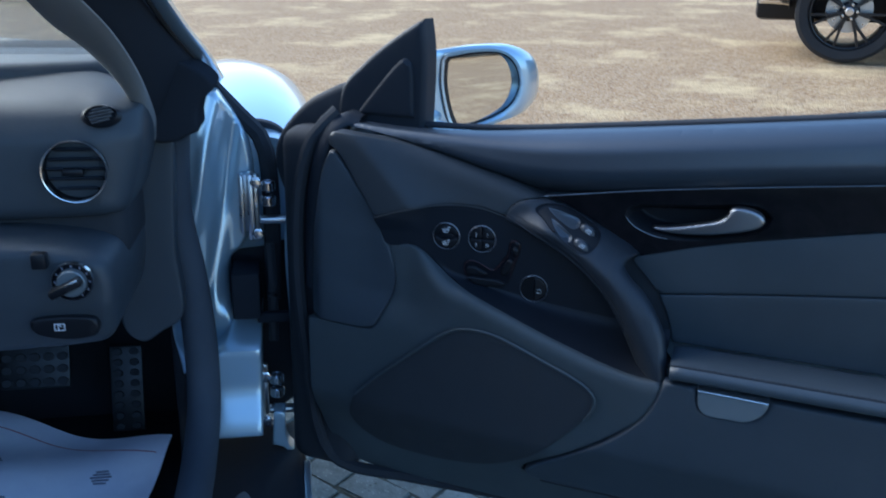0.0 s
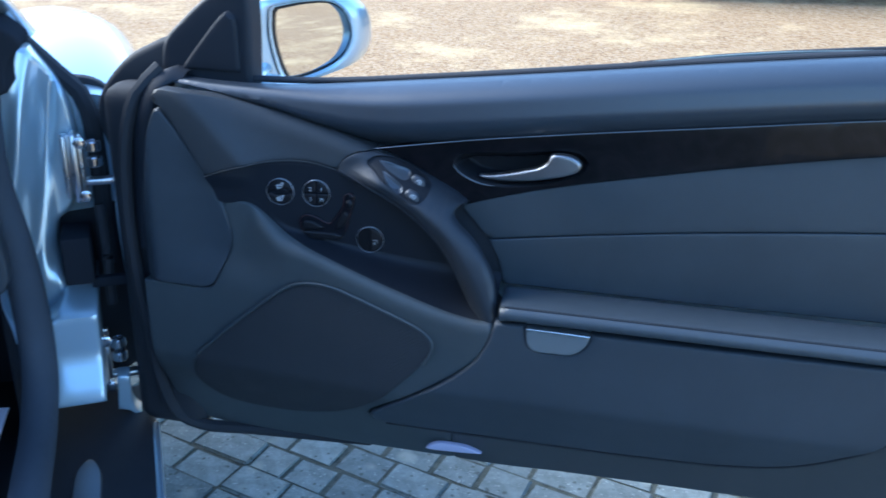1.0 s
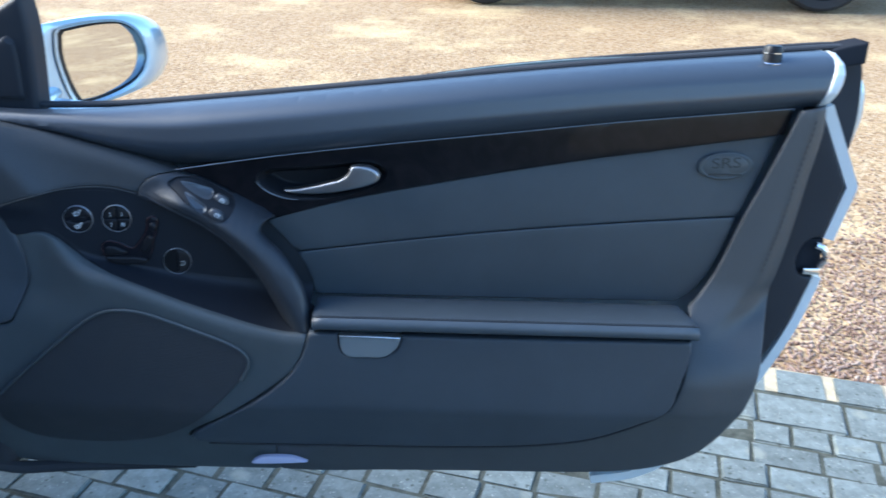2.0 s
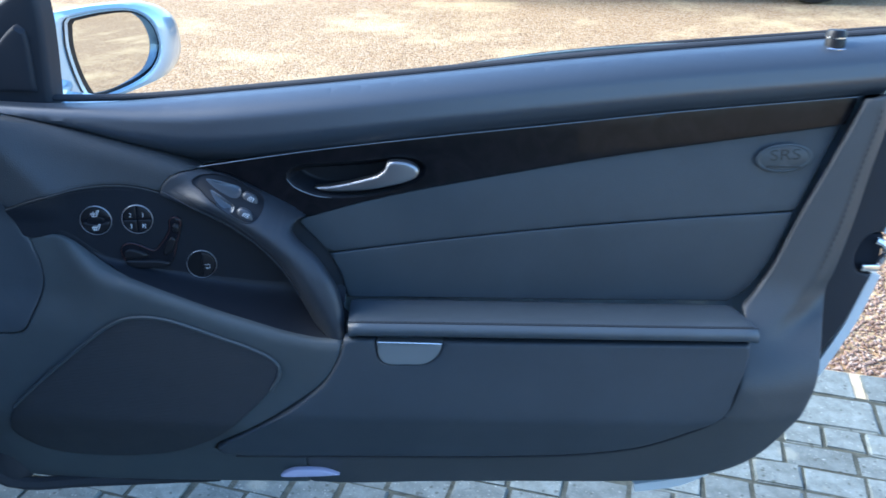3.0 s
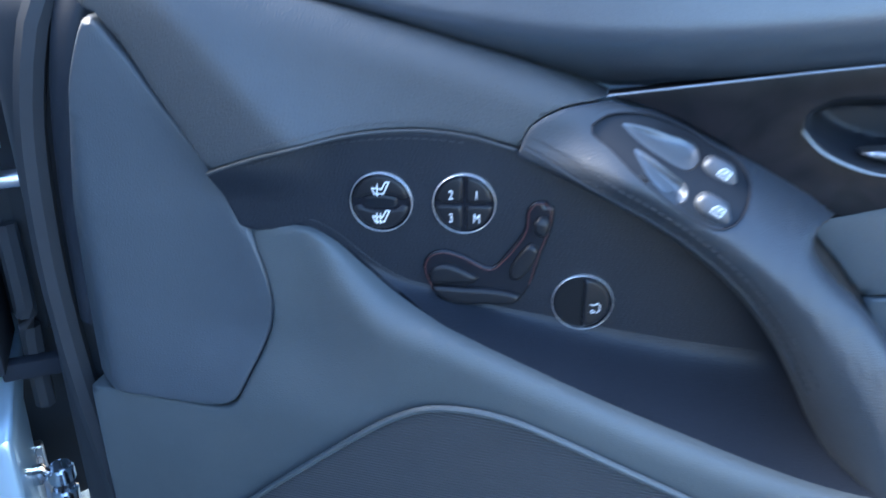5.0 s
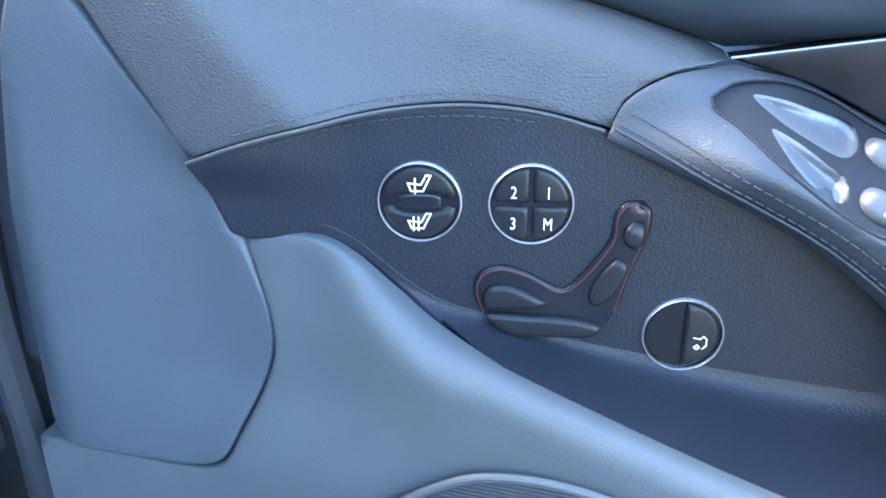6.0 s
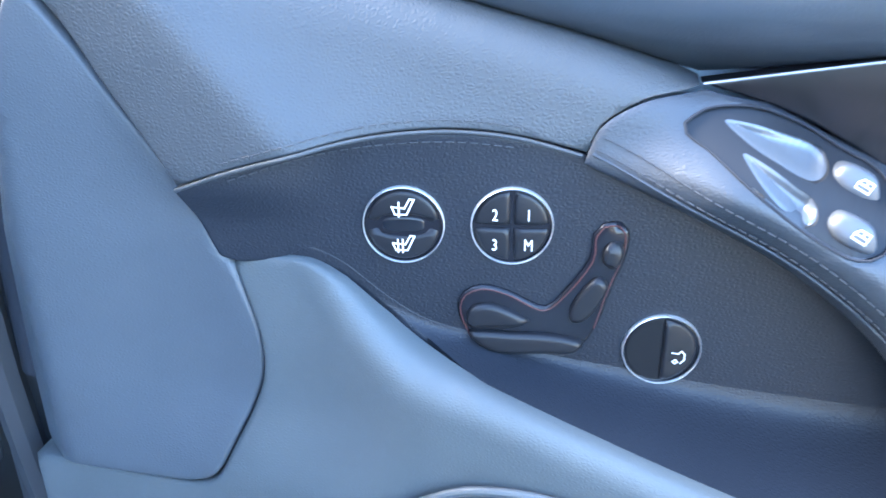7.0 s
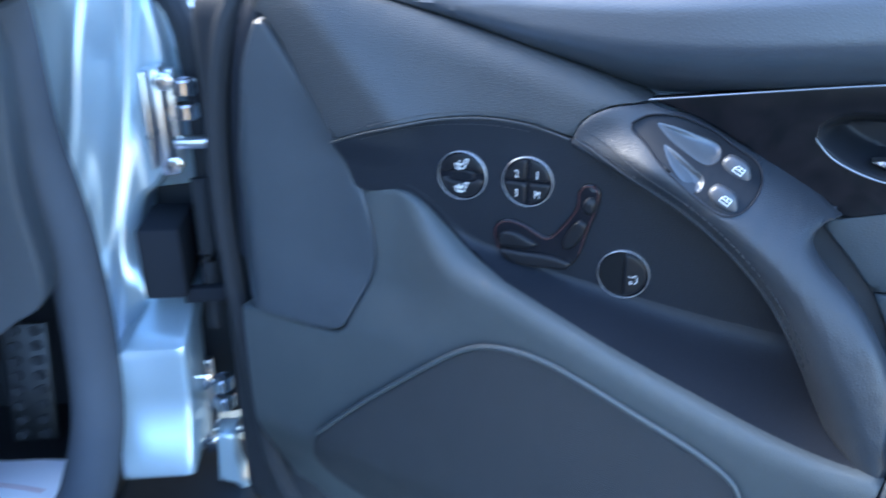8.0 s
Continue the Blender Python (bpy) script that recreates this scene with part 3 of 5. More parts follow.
# Painted shell behind the trim.
SHELL = [(-0.64, 0.925), (-0.30, 0.925), (0.2, 0.97), (0.570, 1.03, 1), (0.580, 0.976, 1), (0.630, 0.868, 1), (0.611, 0.79, 1), (0.606, 0.733), (0.576, 0.65), (0.516, 0.545), (0.437, 0.455), (0.376, 0.414), (0.32, 0.397), (0.0, 0.415), (-0.3, 0.418), (-0.55, 0.418), (-0.64, 0.43), (-0.70, 0.47), (-0.715, 0.62), (-0.71, 0.80)]
door = door_part("car_door", panel(SHELL, lambda x, z: 1.105 + 0 * x, 0.008, 0.006, 0.10, 0.05), PAINT, "pale blue painted shell of the open door")
SKIN = [(-0.70, 0.895), (-0.45, 0.905), (-0.2, 0.925), (0.3, 0.978), (0.645, 1.02), (0.673, 0.985), (0.678, 0.94), (0.667, 0.887), (0.655, 0.75), (0.62, 0.60), (0.54, 0.50), (0.44, 0.43), (0.3, 0.42), (-0.2, 0.415), (-0.40, 0.40), (-0.62, 0.392), (-0.73, 0.45), (-0.77, 0.62), (-0.76, 0.82)]
part("outer_skin", panel(SKIN, lambda x, z: 1.195 - 0.10 * smooth(0.5 - z, 0.0, 0.17) + 0 * x, 0.012, 0.008, 0.03, 0.04), PAINT, door, "pale blue painted outer skin")


part("rear_flange", sweep([(x, 1.095, z) for x, z in curve([(0.578, 0.976, 1), (0.630, 0.868, 1), (0.611, 0.792, 1)], step=0.01)], [(-0.0075, -0.008), (0.0075, -0.008), (0.0075, 0.008), (-0.0075, 0.008)], up=(0, 1, 0)), EDGE_SUN, door)
part("rear_flange", sweep([(x, 1.095, z) for x, z in curve([(0.605, 0.735), (0.580, 0.648), (0.525, 0.538), (0.449, 0.443), (0.386, 0.399), (0.315, 0.384)], step=0.01)], [(-0.007, -0.008), (0.007, -0.008), (0.007, 0.008), (-0.007, 0.008)], up=(0, 1, 0)), EDGE_SUN, door)
# Panel much darker than the painted shell round it.
part("rear_cover", panel([(0.555, 0.982, 1), (0.569, 0.977, 1), (0.618, 0.870, 1), (0.601, 0.796, 1), (0.590, 0.795), (0.578, 0.786), (0.570, 0.760), (0.577, 0.742), (0.598, 0.735, 1), (0.569, 0.652), (0.510, 0.550), (0.465, 0.495, 1), (0.46, 0.56), (0.50, 0.70), (0.52, 0.85)], lambda x, z: 1.082 + 0 * x, 0.004, 0.004, 0.02, 0.02), COVER, door, "dark panel on the shut face")
latch = part("latch", box(0.566, 0.608, 1.090, 1.14, 0.738, 0.792, 0.004), FELT, door, "black latch pocket")
part("latch_claw", join([moved(tube([(0, 0, 0.018), (0.012, 0, 0.012), (0.016, 0, 0), (0.010, 0, -0.014)], 0.005, 0.003), Matrix.Translation((0.592, 1.080, 0.768))), box(0.580, 0.604, 1.078, 1.09, 0.742, 0.752, 0.002)]), CHROME, latch, "bright steel latch claw")
RAIL = np.linspace(-0.48, 0.60, 60)
part("window_seal", sweep([(x, 1.128 + 0.01 * smooth(x, 0.2, 0.6), z) for x, z in zip(RAIL, along(RAIL, TOP_X, TOP_Z) + 0.001)], disc(0.009, 0.0045, 12)), RUBBER, door, "black rubber window seal")
RAIL = np.linspace(0.04, 0.63, 40)
part("outer_window_seal", sweep([(x, 1.168, z) for x, z in zip(RAIL, along(RAIL, TOP_X, TOP_Z) + 0.0025 * smooth(RAIL, 0.0, 0.20) - 0.0005)], disc(0.005, 0.002, 10), scale=lambda u: min(1.0, 0.1 + 5 * u)), RUBBER, door, "black rubber outer window seal")
RAIL = np.linspace(0.03, 0.38, 30)
part("window_glass", sweep([(x, 1.158, z) for x, z in zip(RAIL, along(RAIL, TOP_X, TOP_Z) - 0.004 + 0.0072 * np.sin(np.linspace(0, 1, 30) * math.pi) ** 0.6)], [(-0.0018, -0.012), (0.0018, -0.012), (0.0018, 0.0), (0.0008, 0.0012), (-0.0008, 0.0012), (-0.0018, 0.0)]), PANEGLASS, door, "wound-down side window edge")
# Black sheet that fills the dark gap between flange and skin.
part("rear_gap", panel([(0.575, 1.04), (0.632, 1.04), (0.648, 0.97), (0.646, 0.91), (0.640, 0.875, 1), (0.60, 0.95)], lambda x, z: 1.15 + 0 * x, 0.004, 0.004, 0.03, 0.02), RUBBER, door, "black panel in the rear gap")
part("seal_end", panel([(0.574, 1.040, 1), (0.600, 1.049), (0.632, 1.056, 1), (0.632, 1.028, 1), (0.610, 1.024), (0.594, 1.025, 1)], lambda x, z: 1.122 + 0 * x, 0.003, 0.003, 0.045, 0.005), FELT, door)
part("front_shut_face", box(-0.700, -0.575, 1.066, 1.19, 0.375, 0.935, 0.03, 4), RUBBER, door, "black shut face behind the hinges")
part("front_seal", tube([(-0.603, 1.085, 0.962), (-0.632, 1.062, 0.925), (-0.648, 1.050, 0.86), (-0.655, 1.046, 0.76), (-0.653, 1.048, 0.66), (-0.646, 1.054, 0.56), (-0.638, 1.06, 0.46), (-0.620, 1.068, 0.405), (-0.585, 1.078, 0.384), (-0.50, 1.084, 0.386), (-0.30, 1.086, 0.398)], 0.010, 0.02, up=(0, 1, 0)), RUBBER, door, "black rubber door seal")
part("corner_shroud", panel([(-0.735, 0.86), (-0.73, 0.905), (-0.685, 0.960), (-0.645, 0.984), (-0.60, 0.998), (-0.585, 0.96), (-0.62, 0.90), (-0.64, 0.82), (-0.70, 0.80)], lambda x, z: 1.115 + 0 * x, 0.012, 0.012, 0.05, 0.02), RUBBER, door, "black rubber corner shroud")

# Padded belt, chrome and wood.
part("belt_pad", panel([(-0.602, 0.944, 1)] + list(zip(CREASE_X[3:-1:3], CREASE_Z[3:-1:3])) + [(-0.284, 0.8735, 1)] + list(zip(CHROME_X[3:-1:3], CHROME_Z[3:-1:3])) + [(0.556, 0.979, 1), (0.560, 1.005), (0.572, 1.043, 1)] + list(zip(TOP_X[-6:3:-3], TOP_Z[-6:3:-3])) + [(-0.602, 0.952, 1)], pad_y, 0.003, 0.003, 0.02, 0.005), PAD, door, "dark padded belt rail")
END = [(0.5725, 1.044), (0.5695, 1.034), (0.566, 1.023), (0.563, 1.011), (0.560, 1.000), (0.558, 0.990), (0.556, 0.979)]
end_y = pad_y(np.array([p[0] for p in END]), np.array([p[1] for p in END]))
part("pad_end_cap", strip([(x - 0.001, float(y) - 0.002, z) for (x, z), y in zip(END, end_y)], [(x + k, float(y) + 0.003, z) for (x, z), y, k in zip(END, end_y, (0.007, 0.011, 0.014, 0.015, 0.014, 0.013, 0.012))], 0.002, 0.05), EDGE_SUN, door, "painted end cap in a sunlit tone", angle=80)
knob = part("lock_knob", moved(lathe([(0.012, -0.002), (0.012, 0.018), (0.010, 0.022), (0, 0.023)], 20), Matrix.Translation((0.496, 1.090, 1.031)) @ Matrix.Rotation(radians(-90), 4, "X")), BLACK, door, "black locking knob")
part("knob_band", moved(lathe([(0.0118, 0.0), (0.0128, 0.0), (0.0128, 0.0015), (0.0118, 0.0015)], 20), Matrix.Translation((0.496, 1.090, 1.0435)) @ Matrix.Rotation(radians(-90), 4, "X")), CHROME, knob, "thin chrome band")
part("knob_ring", moved(lathe([(0.012, -0.004), (0.0165, -0.004), (0.0165, 0.002), (0.0155, 0.003), (0.012, 0.003)], 20), Matrix.Translation((0.496, 1.090, 1.0295)) @ Matrix.Rotation(radians(-90), 4, "X")), CHROME, knob, "chrome ring")
chrome_line = [(x, 1.0662, z + 0.0012) for x, z in zip(CHROME_X[::2], CHROME_Z[::2])]
part("chrome_strip", sweep(chrome_line, disc(0.0012, 0.0007, 8)), STRIP, door, "thin chrome strip")
LEATHER_TOP = [(-0.151, 0.809), (-0.065, 0.834), (0.088, 0.8675), (0.238, 0.896), (0.385, 0.9195), (0.520, 0.940)]
CUP = [(-0.176, 0.857), (-0.168, 0.850), (-0.157, 0.843), (-0.137, 0.8365), (-0.104, 0.8355), (-0.062, 0.841), (-0.026, 0.852), (-0.004, 0.865), (0.0, 0.876), (-0.012, 0.887), (-0.043, 0.889), (-0.087, 0.884), (-0.133, 0.880), (-0.164, 0.876), (-0.176, 0.867)]
wood = part("wood_trim", panel([(-0.284, 0.8735, 1)] + list(zip(CHROME_X[3:-1:3], CHROME_Z[3:-1:3])) + [(0.53, 0.976, 1), (0.520, 0.941, 1)] + LEATHER_TOP[-2:0:-1] + [(-0.152, 0.808, 1), (-0.20, 0.838), (-0.245, 0.862)], lambda x, z: 1.072 + 0.002 * x, 0.0012, 0.001, 0.012, 0.012, holes=[CUP]), WOOD, door, "dark polished burr wood strip")
cup = part("handle_cup", panel(CUP, lambda x, z: 1.074 + 0 * x, 0.002, 0.0, 0.0, 0.0022, bowl=(0.014, 0.030)), RECESS, door, "dark recessed handle cup")
part("cup_trim", tube([(-0.177, 1.0695, 0.860), (-0.168, 1.0695, 0.850), (-0.157, 1.0695, 0.8435), (-0.137, 1.0695, 0.837), (-0.120, 1.0695, 0.8357)], 0.0007, 0.004, scale=lambda u: 0.15 + 1.0 * math.sin(u * math.pi) ** 0.6), SATIN, cup, "satin chrome cup edge")
part("door_handle", panel([(-0.143, 0.8460), (-0.123, 0.8500), (-0.101, 0.8555), (-0.079, 0.8625), (-0.061, 0.8690), (-0.051, 0.8775), (-0.048, 0.8858), (-0.037, 0.8885), (-0.021, 0.8868), (-0.011, 0.8815), (-0.008, 0.8745), (-0.012, 0.8672), (-0.024, 0.8612), (-0.047, 0.8545), (-0.072, 0.8482), (-0.099, 0.8437), (-0.118, 0.8422), (-0.134, 0.8428)], lambda x, z: 1.076 - 0.021 * smooth(x, -0.16, -0.02), 0.004, 0.0045, 0.008, 0.003), SATIN, door, "satin silver door release handle")

# Leather inserts with the seam between.
SEAM = [(-0.128, 0.7575), (0.013, 0.7785), (0.167, 0.798), (0.319, 0.8135), (0.477, 0.8265)]
part("upper_insert", panel([(-0.164, 0.8035), (-0.151, 0.809)] + LEATHER_TOP[1:-1] + [(0.518, 0.940, 1), (0.495, 0.878), (0.476, 0.827, 1)] + SEAM[-2:0:-1] + [(-0.127, 0.7583, 1), (-0.145, 0.780)], insert_y, 0.0025, 0.003, 0.015, 0.009), INSERT, door, "dark grey leather upper insert")
part("lower_insert", panel([(-0.126, 0.7570, 1)] + [(x, z - 0.0008) for x, z in SEAM[1:-1]] + [(0.4745, 0.8255, 1), (0.463, 0.785), (0.449, 0.745), (0.430, 0.712), (0.408, 0.695, 1), (0.15, 0.693), (-0.104, 0.692, 1), (-0.111, 0.725)], insert_y, 0.0025, 0.003, 0.015, 0.009), INSERT, door, "dark grey leather lower insert")
# Dark sheet that gives the hollow beside the arm its shade.
part("insert_backing", panel([(-0.21, 0.812, 1), (-0.14, 0.812, 1), (-0.08, 0.70, 1), (-0.14, 0.69, 1)], lambda x, z: 1.082 + 0 * x, 0.0, 0.0, 0.002, 0.01), ARM, door)
emblem = part("airbag_emblem", moved(lathe([(0.0, 0.0012), (0.028, 0.0012), (0.030, 0.0004), (0.032, 0.0012), (0.034, 0.0010), (0.036, 0.0)], 40), Matrix.Translation((0.450, 1.0715, 0.897)) @ Matrix.Rotation(radians(-4), 4, "Y") @ Matrix.Diagonal((1, 1, 0.52, 1))), SOFT, door, "embossed oval airbag marking")
lettering("SRS", 0.020, 0.450, 1.0700, 0.901, emblem, MARK, 4, 1.3)
part("embossed_bar", box(0.428, 0.472, 1.0700, 1.0710, 0.8845, 0.8875, 0.0003, 1), MARK, emblem)

# Armrest ledge with its storage lid.
LEDGE = [(1.078, 0.684), (1.074, 0.6895), (1.0695, 0.6940), (1.064, 0.6962), (1.04, 0.6993), (1.005, 0.7025), (0.988, 0.7028), (0.981, 0.7005), (0.9775, 0.696), (0.977, 0.691), (0.979, 0.686), (0.984, 0.683), (0.995, 0.682), (1.01, 0.682)]


def ledge_mesh():
    bm = bmesh.new()
    xs = np.linspace(0, 1, 60)
    rows = []
    for u in xs:
        row = []
        for y, z in LEDGE:
            a, b = -0.099 + 0.006 * (1.07 - y) / 0.09, np.interp(y, [0.977, 1.07], [0.419, 0.411])
            e = min(u, 1 - u) * (b - a)
            sink = 0.004 * (1 - math.sqrt(max(0, 1 - max(0, 1 - e / 0.006) ** 2)))
            row.append(bm.verts.new((a + u * (b - a), y + sink, z - sink)))
        rows.append(row)
    for r, s in zip(rows, rows[1:]):
        for j in range(len(LEDGE) - 1):
            bm.faces.new((r[j], r[j + 1], s[j + 1], s[j]))
    for r in (rows[0], rows[-1]):
        bm.faces.new(r)
    bmesh.ops.recalc_face_normals(bm, faces=bm.faces[:])
    return bm


rest = part("armrest", ledge_mesh(), REST, door, "dark grey leather armrest ledge", angle=50)
part("stitching", dashes([(-0.090, 0.9855, 0.7027), (0.1, 0.9855, 0.7027), (0.417, 0.9855, 0.7027)], 0.004, 0.002, 0.0005), THREAD, rest)
part("seam_groove", tube([(-0.092, 0.9835, 0.7018), (0.1, 0.9835, 0.7018), (0.4175, 0.9835, 0.7018)], 0.0007, 0.05), RUBBER, rest)
LID_LOW = [(0.394, 0.575), (0.354, 0.545), (0.294, 0.512), (0.217, 0.495), (0.098, 0.487), (-0.027, 0.484), (-0.141, 0.482), (-0.255, 0.481)]
TAB = [(-0.058, 0.676, 1), (0.025, 0.675, 1), (0.021, 0.660), (0.004, 0.646), (-0.020, 0.644), (-0.048, 0.645), (-0.056, 0.654)]
part("storage_lid", panel([(-0.099, 0.6765, 1), (-0.059, 0.676, 1)] + TAB[:0:-1] + [(0.026, 0.675, 1), (0.169, 0.675), (0.413, 0.677, 1), (0.412, 0.650), (0.403, 0.610)] + LID_LOW + [(-0.272, 0.484), (-0.279, 0.492), (-0.264, 0.508), (-0.221, 0.538), (-0.171, 0.573), (-0.128, 0.612), (-0.110, 0.642)], lid_y, 0.004, 0.006, 0.012, 0.008), FLAP, door, "dark soft-touch storage lid")
# Dark tube that draws the shaded gap under the lid.
part("lid_gap", sweep([(x, float(lid_y(np.array([x]), np.array([z]))[0]) + 0.0035, z - 0.0020) for x, z in curve(LID_LOW, step=0.01)], disc(0.0015, 0.0015, 8), up=(0, 1, 0)), RUBBER, door)
tab = part("release_tab", panel([(-0.0575, 0.6755, 1), (0.0245, 0.6745, 1), (0.020, 0.660), (0.003, 0.6465), (-0.020, 0.645), (-0.047, 0.646), (-0.055, 0.655)], lambda x, z: 0.980 + 0.10 * np.clip(z - 0.645, 0, 1), 0.002, 0.002, 0.012, 0.004), TABMETAL, door, "satin silver lid release tab")
part("tab_edge", tube([(-0.057, 0.9815, 0.6758), (-0.02, 0.9815, 0.6756), (0.024, 0.9815, 0.6748)], 0.0013, 0.02), CHROME, tab)

# Front lower trim: bolster, speaker and pocket flap.
FLAP_EDGE = [(-0.498, 0.7915), (-0.4905, 0.7715), (-0.4845, 0.751), (-0.4840, 0.731), (-0.490, 0.711), (-0.501, 0.688), (-0.513, 0.667), (-0.525, 0.662), (-0.558, 0.661), (-0.595, 0.662), (-0.625, 0.6635)]
part("bolster", panel([(-0.4975, 0.7908, 1)] + list(zip(BOLSTER_X[2:-1:2], BOLSTER_Z[2:-1:2])) + [(-0.102, 0.671, 1), (-0.108, 0.647), (-0.124, 0.617), (-0.171, 0.575), (-0.221, 0.540), (-0.264, 0.510), (-0.283, 0.493), (-0.286, 0.484), (-0.270, 0.4775), (-0.16, 0.4785, 1), (-0.16, 0.416, 1), (-0.40, 0.398), (-0.555, 0.391), (-0.600, 0.403), (-0.618, 0.445), (-0.626, 0.56)] + [(-0.627, 0.66, 1)] + FLAP_EDGE[-2:0:-1], lower_y, 0.003, 0.003, lambda x, z: 0.003 if x > -0.51 and z > along(x, BOLSTER_X, BOLSTER_Z) - 0.006 else 0.04, 0.006), SOFT, door, "dark soft-touch front bolster")
part("pocket_flap", panel([(-0.5003, 0.7928, 1), (-0.513, 0.823), (-0.527, 0.8445), (-0.545, 0.871), (-0.564, 0.897), (-0.584, 0.916), (-0.596, 0.893), (-0.604, 0.857), (-0.613, 0.81), (-0.619, 0.766), (-0.623, 0.72), (-0.624, 0.664, 1)] + [(x, z + 0.0015) for x, z in FLAP_EDGE[-2::-1]], lambda x, z: 1.015 + hollow(x, z) + 0.12 * np.clip(z - 0.80, 0, 1) + 0.8 * np.clip(-0.60 - x, 0, 1), 0.003, 0.004, 0.015, 0.008), FLAP, door, "dark soft-touch front flap")
SPEAKER = [(-0.544, 0.555), (-0.499, 0.598), (-0.460, 0.632), (-0.423, 0.663), (-0.399, 0.681), (-0.378, 0.692), (-0.352, 0.696), (-0.325, 0.694), (-0.296, 0.686), (-0.255, 0.672), (-0.215, 0.658), (-0.192, 0.646), (-0.183, 0.635), (-0.184, 0.620), (-0.195, 0.600), (-0.231, 0.558), (-0.275, 0.515), (-0.34, 0.475), (-0.45, 0.455), (-0.53, 0.465), (-0.562, 0.500)]
speaker = part("speaker_grille", panel(SPEAKER, lambda x, z: lower_y(x, z) - 0.0035, 0.003, 0.005, 0.004, 0.008), GRILLE, door, "dark ribbed speaker grille")
part("grille_edge", sweep([(x, float(lower_y(np.array([x]), np.array([z]))[0]) - 0.0042, z) for x, z in curve(SPEAKER[:15], step=0.006)], disc(0.0022, 0.0022, 10), up=(0, 1, 0)), SOFT, speaker)

# Switch plate, shoulder leather and grab arm.
ARC = [(-0.512, 0.829), (-0.489, 0.8375), (-0.462, 0.8455), (-0.436, 0.851), (-0.410, 0.854), (-0.386, 0.8545), (-0.360, 0.852), (-0.333, 0.8455)]
ARM_IN = [(-0.333, 0.840), (-0.305, 0.828), (-0.272, 0.813), (-0.238, 0.795), (-0.205, 0.769), (-0.180, 0.739), (-0.163, 0.711), (-0.152, 0.690), (-0.147, 0.674)]
shoulder = part("shoulder_leather", panel([(-0.512, 0.8305, 1)] + [(x, z + 0.0008) for x, z in ARC[1:-1]] + [(-0.331, 0.8465, 1), (-0.326, 0.858), (-0.309, 0.869), (-0.285, 0.8735, 1)] + list(zip(CREASE_X[-4:6:-3], CREASE_Z[-4:6:-3])) + [(-0.585, 0.940), (-0.588, 0.925), (-0.577, 0.9185, 1), (-0.561, 0.9015), (-0.543, 0.875), (-0.524, 0.849)], shoulder_y, 0.0015, 0.0015, 0.02, 0.006), HIDE, door, "black grained leather shoulder")
FOLD = list(zip(BOLSTER_X, BOLSTER_Z))[-9:1:-2]
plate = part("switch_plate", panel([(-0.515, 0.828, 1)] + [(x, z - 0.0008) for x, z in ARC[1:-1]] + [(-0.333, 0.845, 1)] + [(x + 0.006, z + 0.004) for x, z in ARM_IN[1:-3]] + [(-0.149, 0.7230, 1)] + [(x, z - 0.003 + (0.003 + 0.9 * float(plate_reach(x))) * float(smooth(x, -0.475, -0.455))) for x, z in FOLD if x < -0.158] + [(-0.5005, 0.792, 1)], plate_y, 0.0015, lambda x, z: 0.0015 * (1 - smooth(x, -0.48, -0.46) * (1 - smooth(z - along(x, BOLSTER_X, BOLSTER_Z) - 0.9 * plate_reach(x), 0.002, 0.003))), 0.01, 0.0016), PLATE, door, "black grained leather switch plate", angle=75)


def floor_mesh():
    """The floor of the dish, laid along the bolster and running up into the plate."""
    bm = bmesh.new()
    rows = []
    for x in np.linspace(-0.486, -0.106, 160):
        line, reach = float(along(x, BOLSTER_X, BOLSTER_Z)), float(plate_reach(x))
        row = [bm.verts.new((x, float(bolster_edge_y(x)) + 0.006, line - 0.010))]
        for k in range(17):
            z = line + 0.93 * reach * (k / 16) ** 1.5
            row.append(bm.verts.new((x, float(plate_y(np.array([x]), np.array([z]))[0]) + 0.0005 * (k == 16) + 0.0009 * (1 - float(smooth(x, -0.470, -0.456))), z)))
        rows.append(row)
    for a, b in zip(rows, rows[1:]):
        for k in range(len(a) - 1):
            bm.faces.new((a[k], a[k + 1], b[k + 1], b[k]))
    bmesh.ops.recalc_face_normals(bm, faces=bm.faces[:])
    if sum(f.normal.y for f in bm.faces) > 0:
        bmesh.ops.reverse_faces(bm, faces=bm.faces[:])
    return bm


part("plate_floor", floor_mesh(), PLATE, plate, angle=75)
SWITCH_BASE = [(-0.291, 0.861), (-0.283, 0.866), (-0.264, 0.867), (-0.246, 0.861), (-0.225, 0.850), (-0.208, 0.841), (-0.2025, 0.833), (-0.2045, 0.824), (-0.211, 0.8175), (-0.221, 0.8155), (-0.239, 0.8232), (-0.261, 0.838), (-0.281, 0.852), (-0.290, 0.857)]
SWITCH_RIM = curve(SWITCH_BASE, True, 0.003)
ARM_LINE = [(-0.332, 0.842, 1), (-0.326, 0.857), (-0.309, 0.868), (-0.283, 0.8725, 1), (-0.255, 0.8655), (-0.226, 0.852), (-0.197, 0.838), (-0.172, 0.8245), (-0.153, 0.8125, 1), (-0.163, 0.8095), (-0.167, 0.803), (-0.158, 0.791), (-0.138, 0.774), (-0.120, 0.752), (-0.107, 0.727), (-0.101, 0.697), (-0.099, 0.672), (-0.104, 0.660), (-0.112, 0.655, 1)] + [(-0.125, 0.668), (-0.142, 0.676, 1)] + ARM_IN[-2:0:-1]
ARM_RIM = curve(ARM_LINE, True, 0.003)


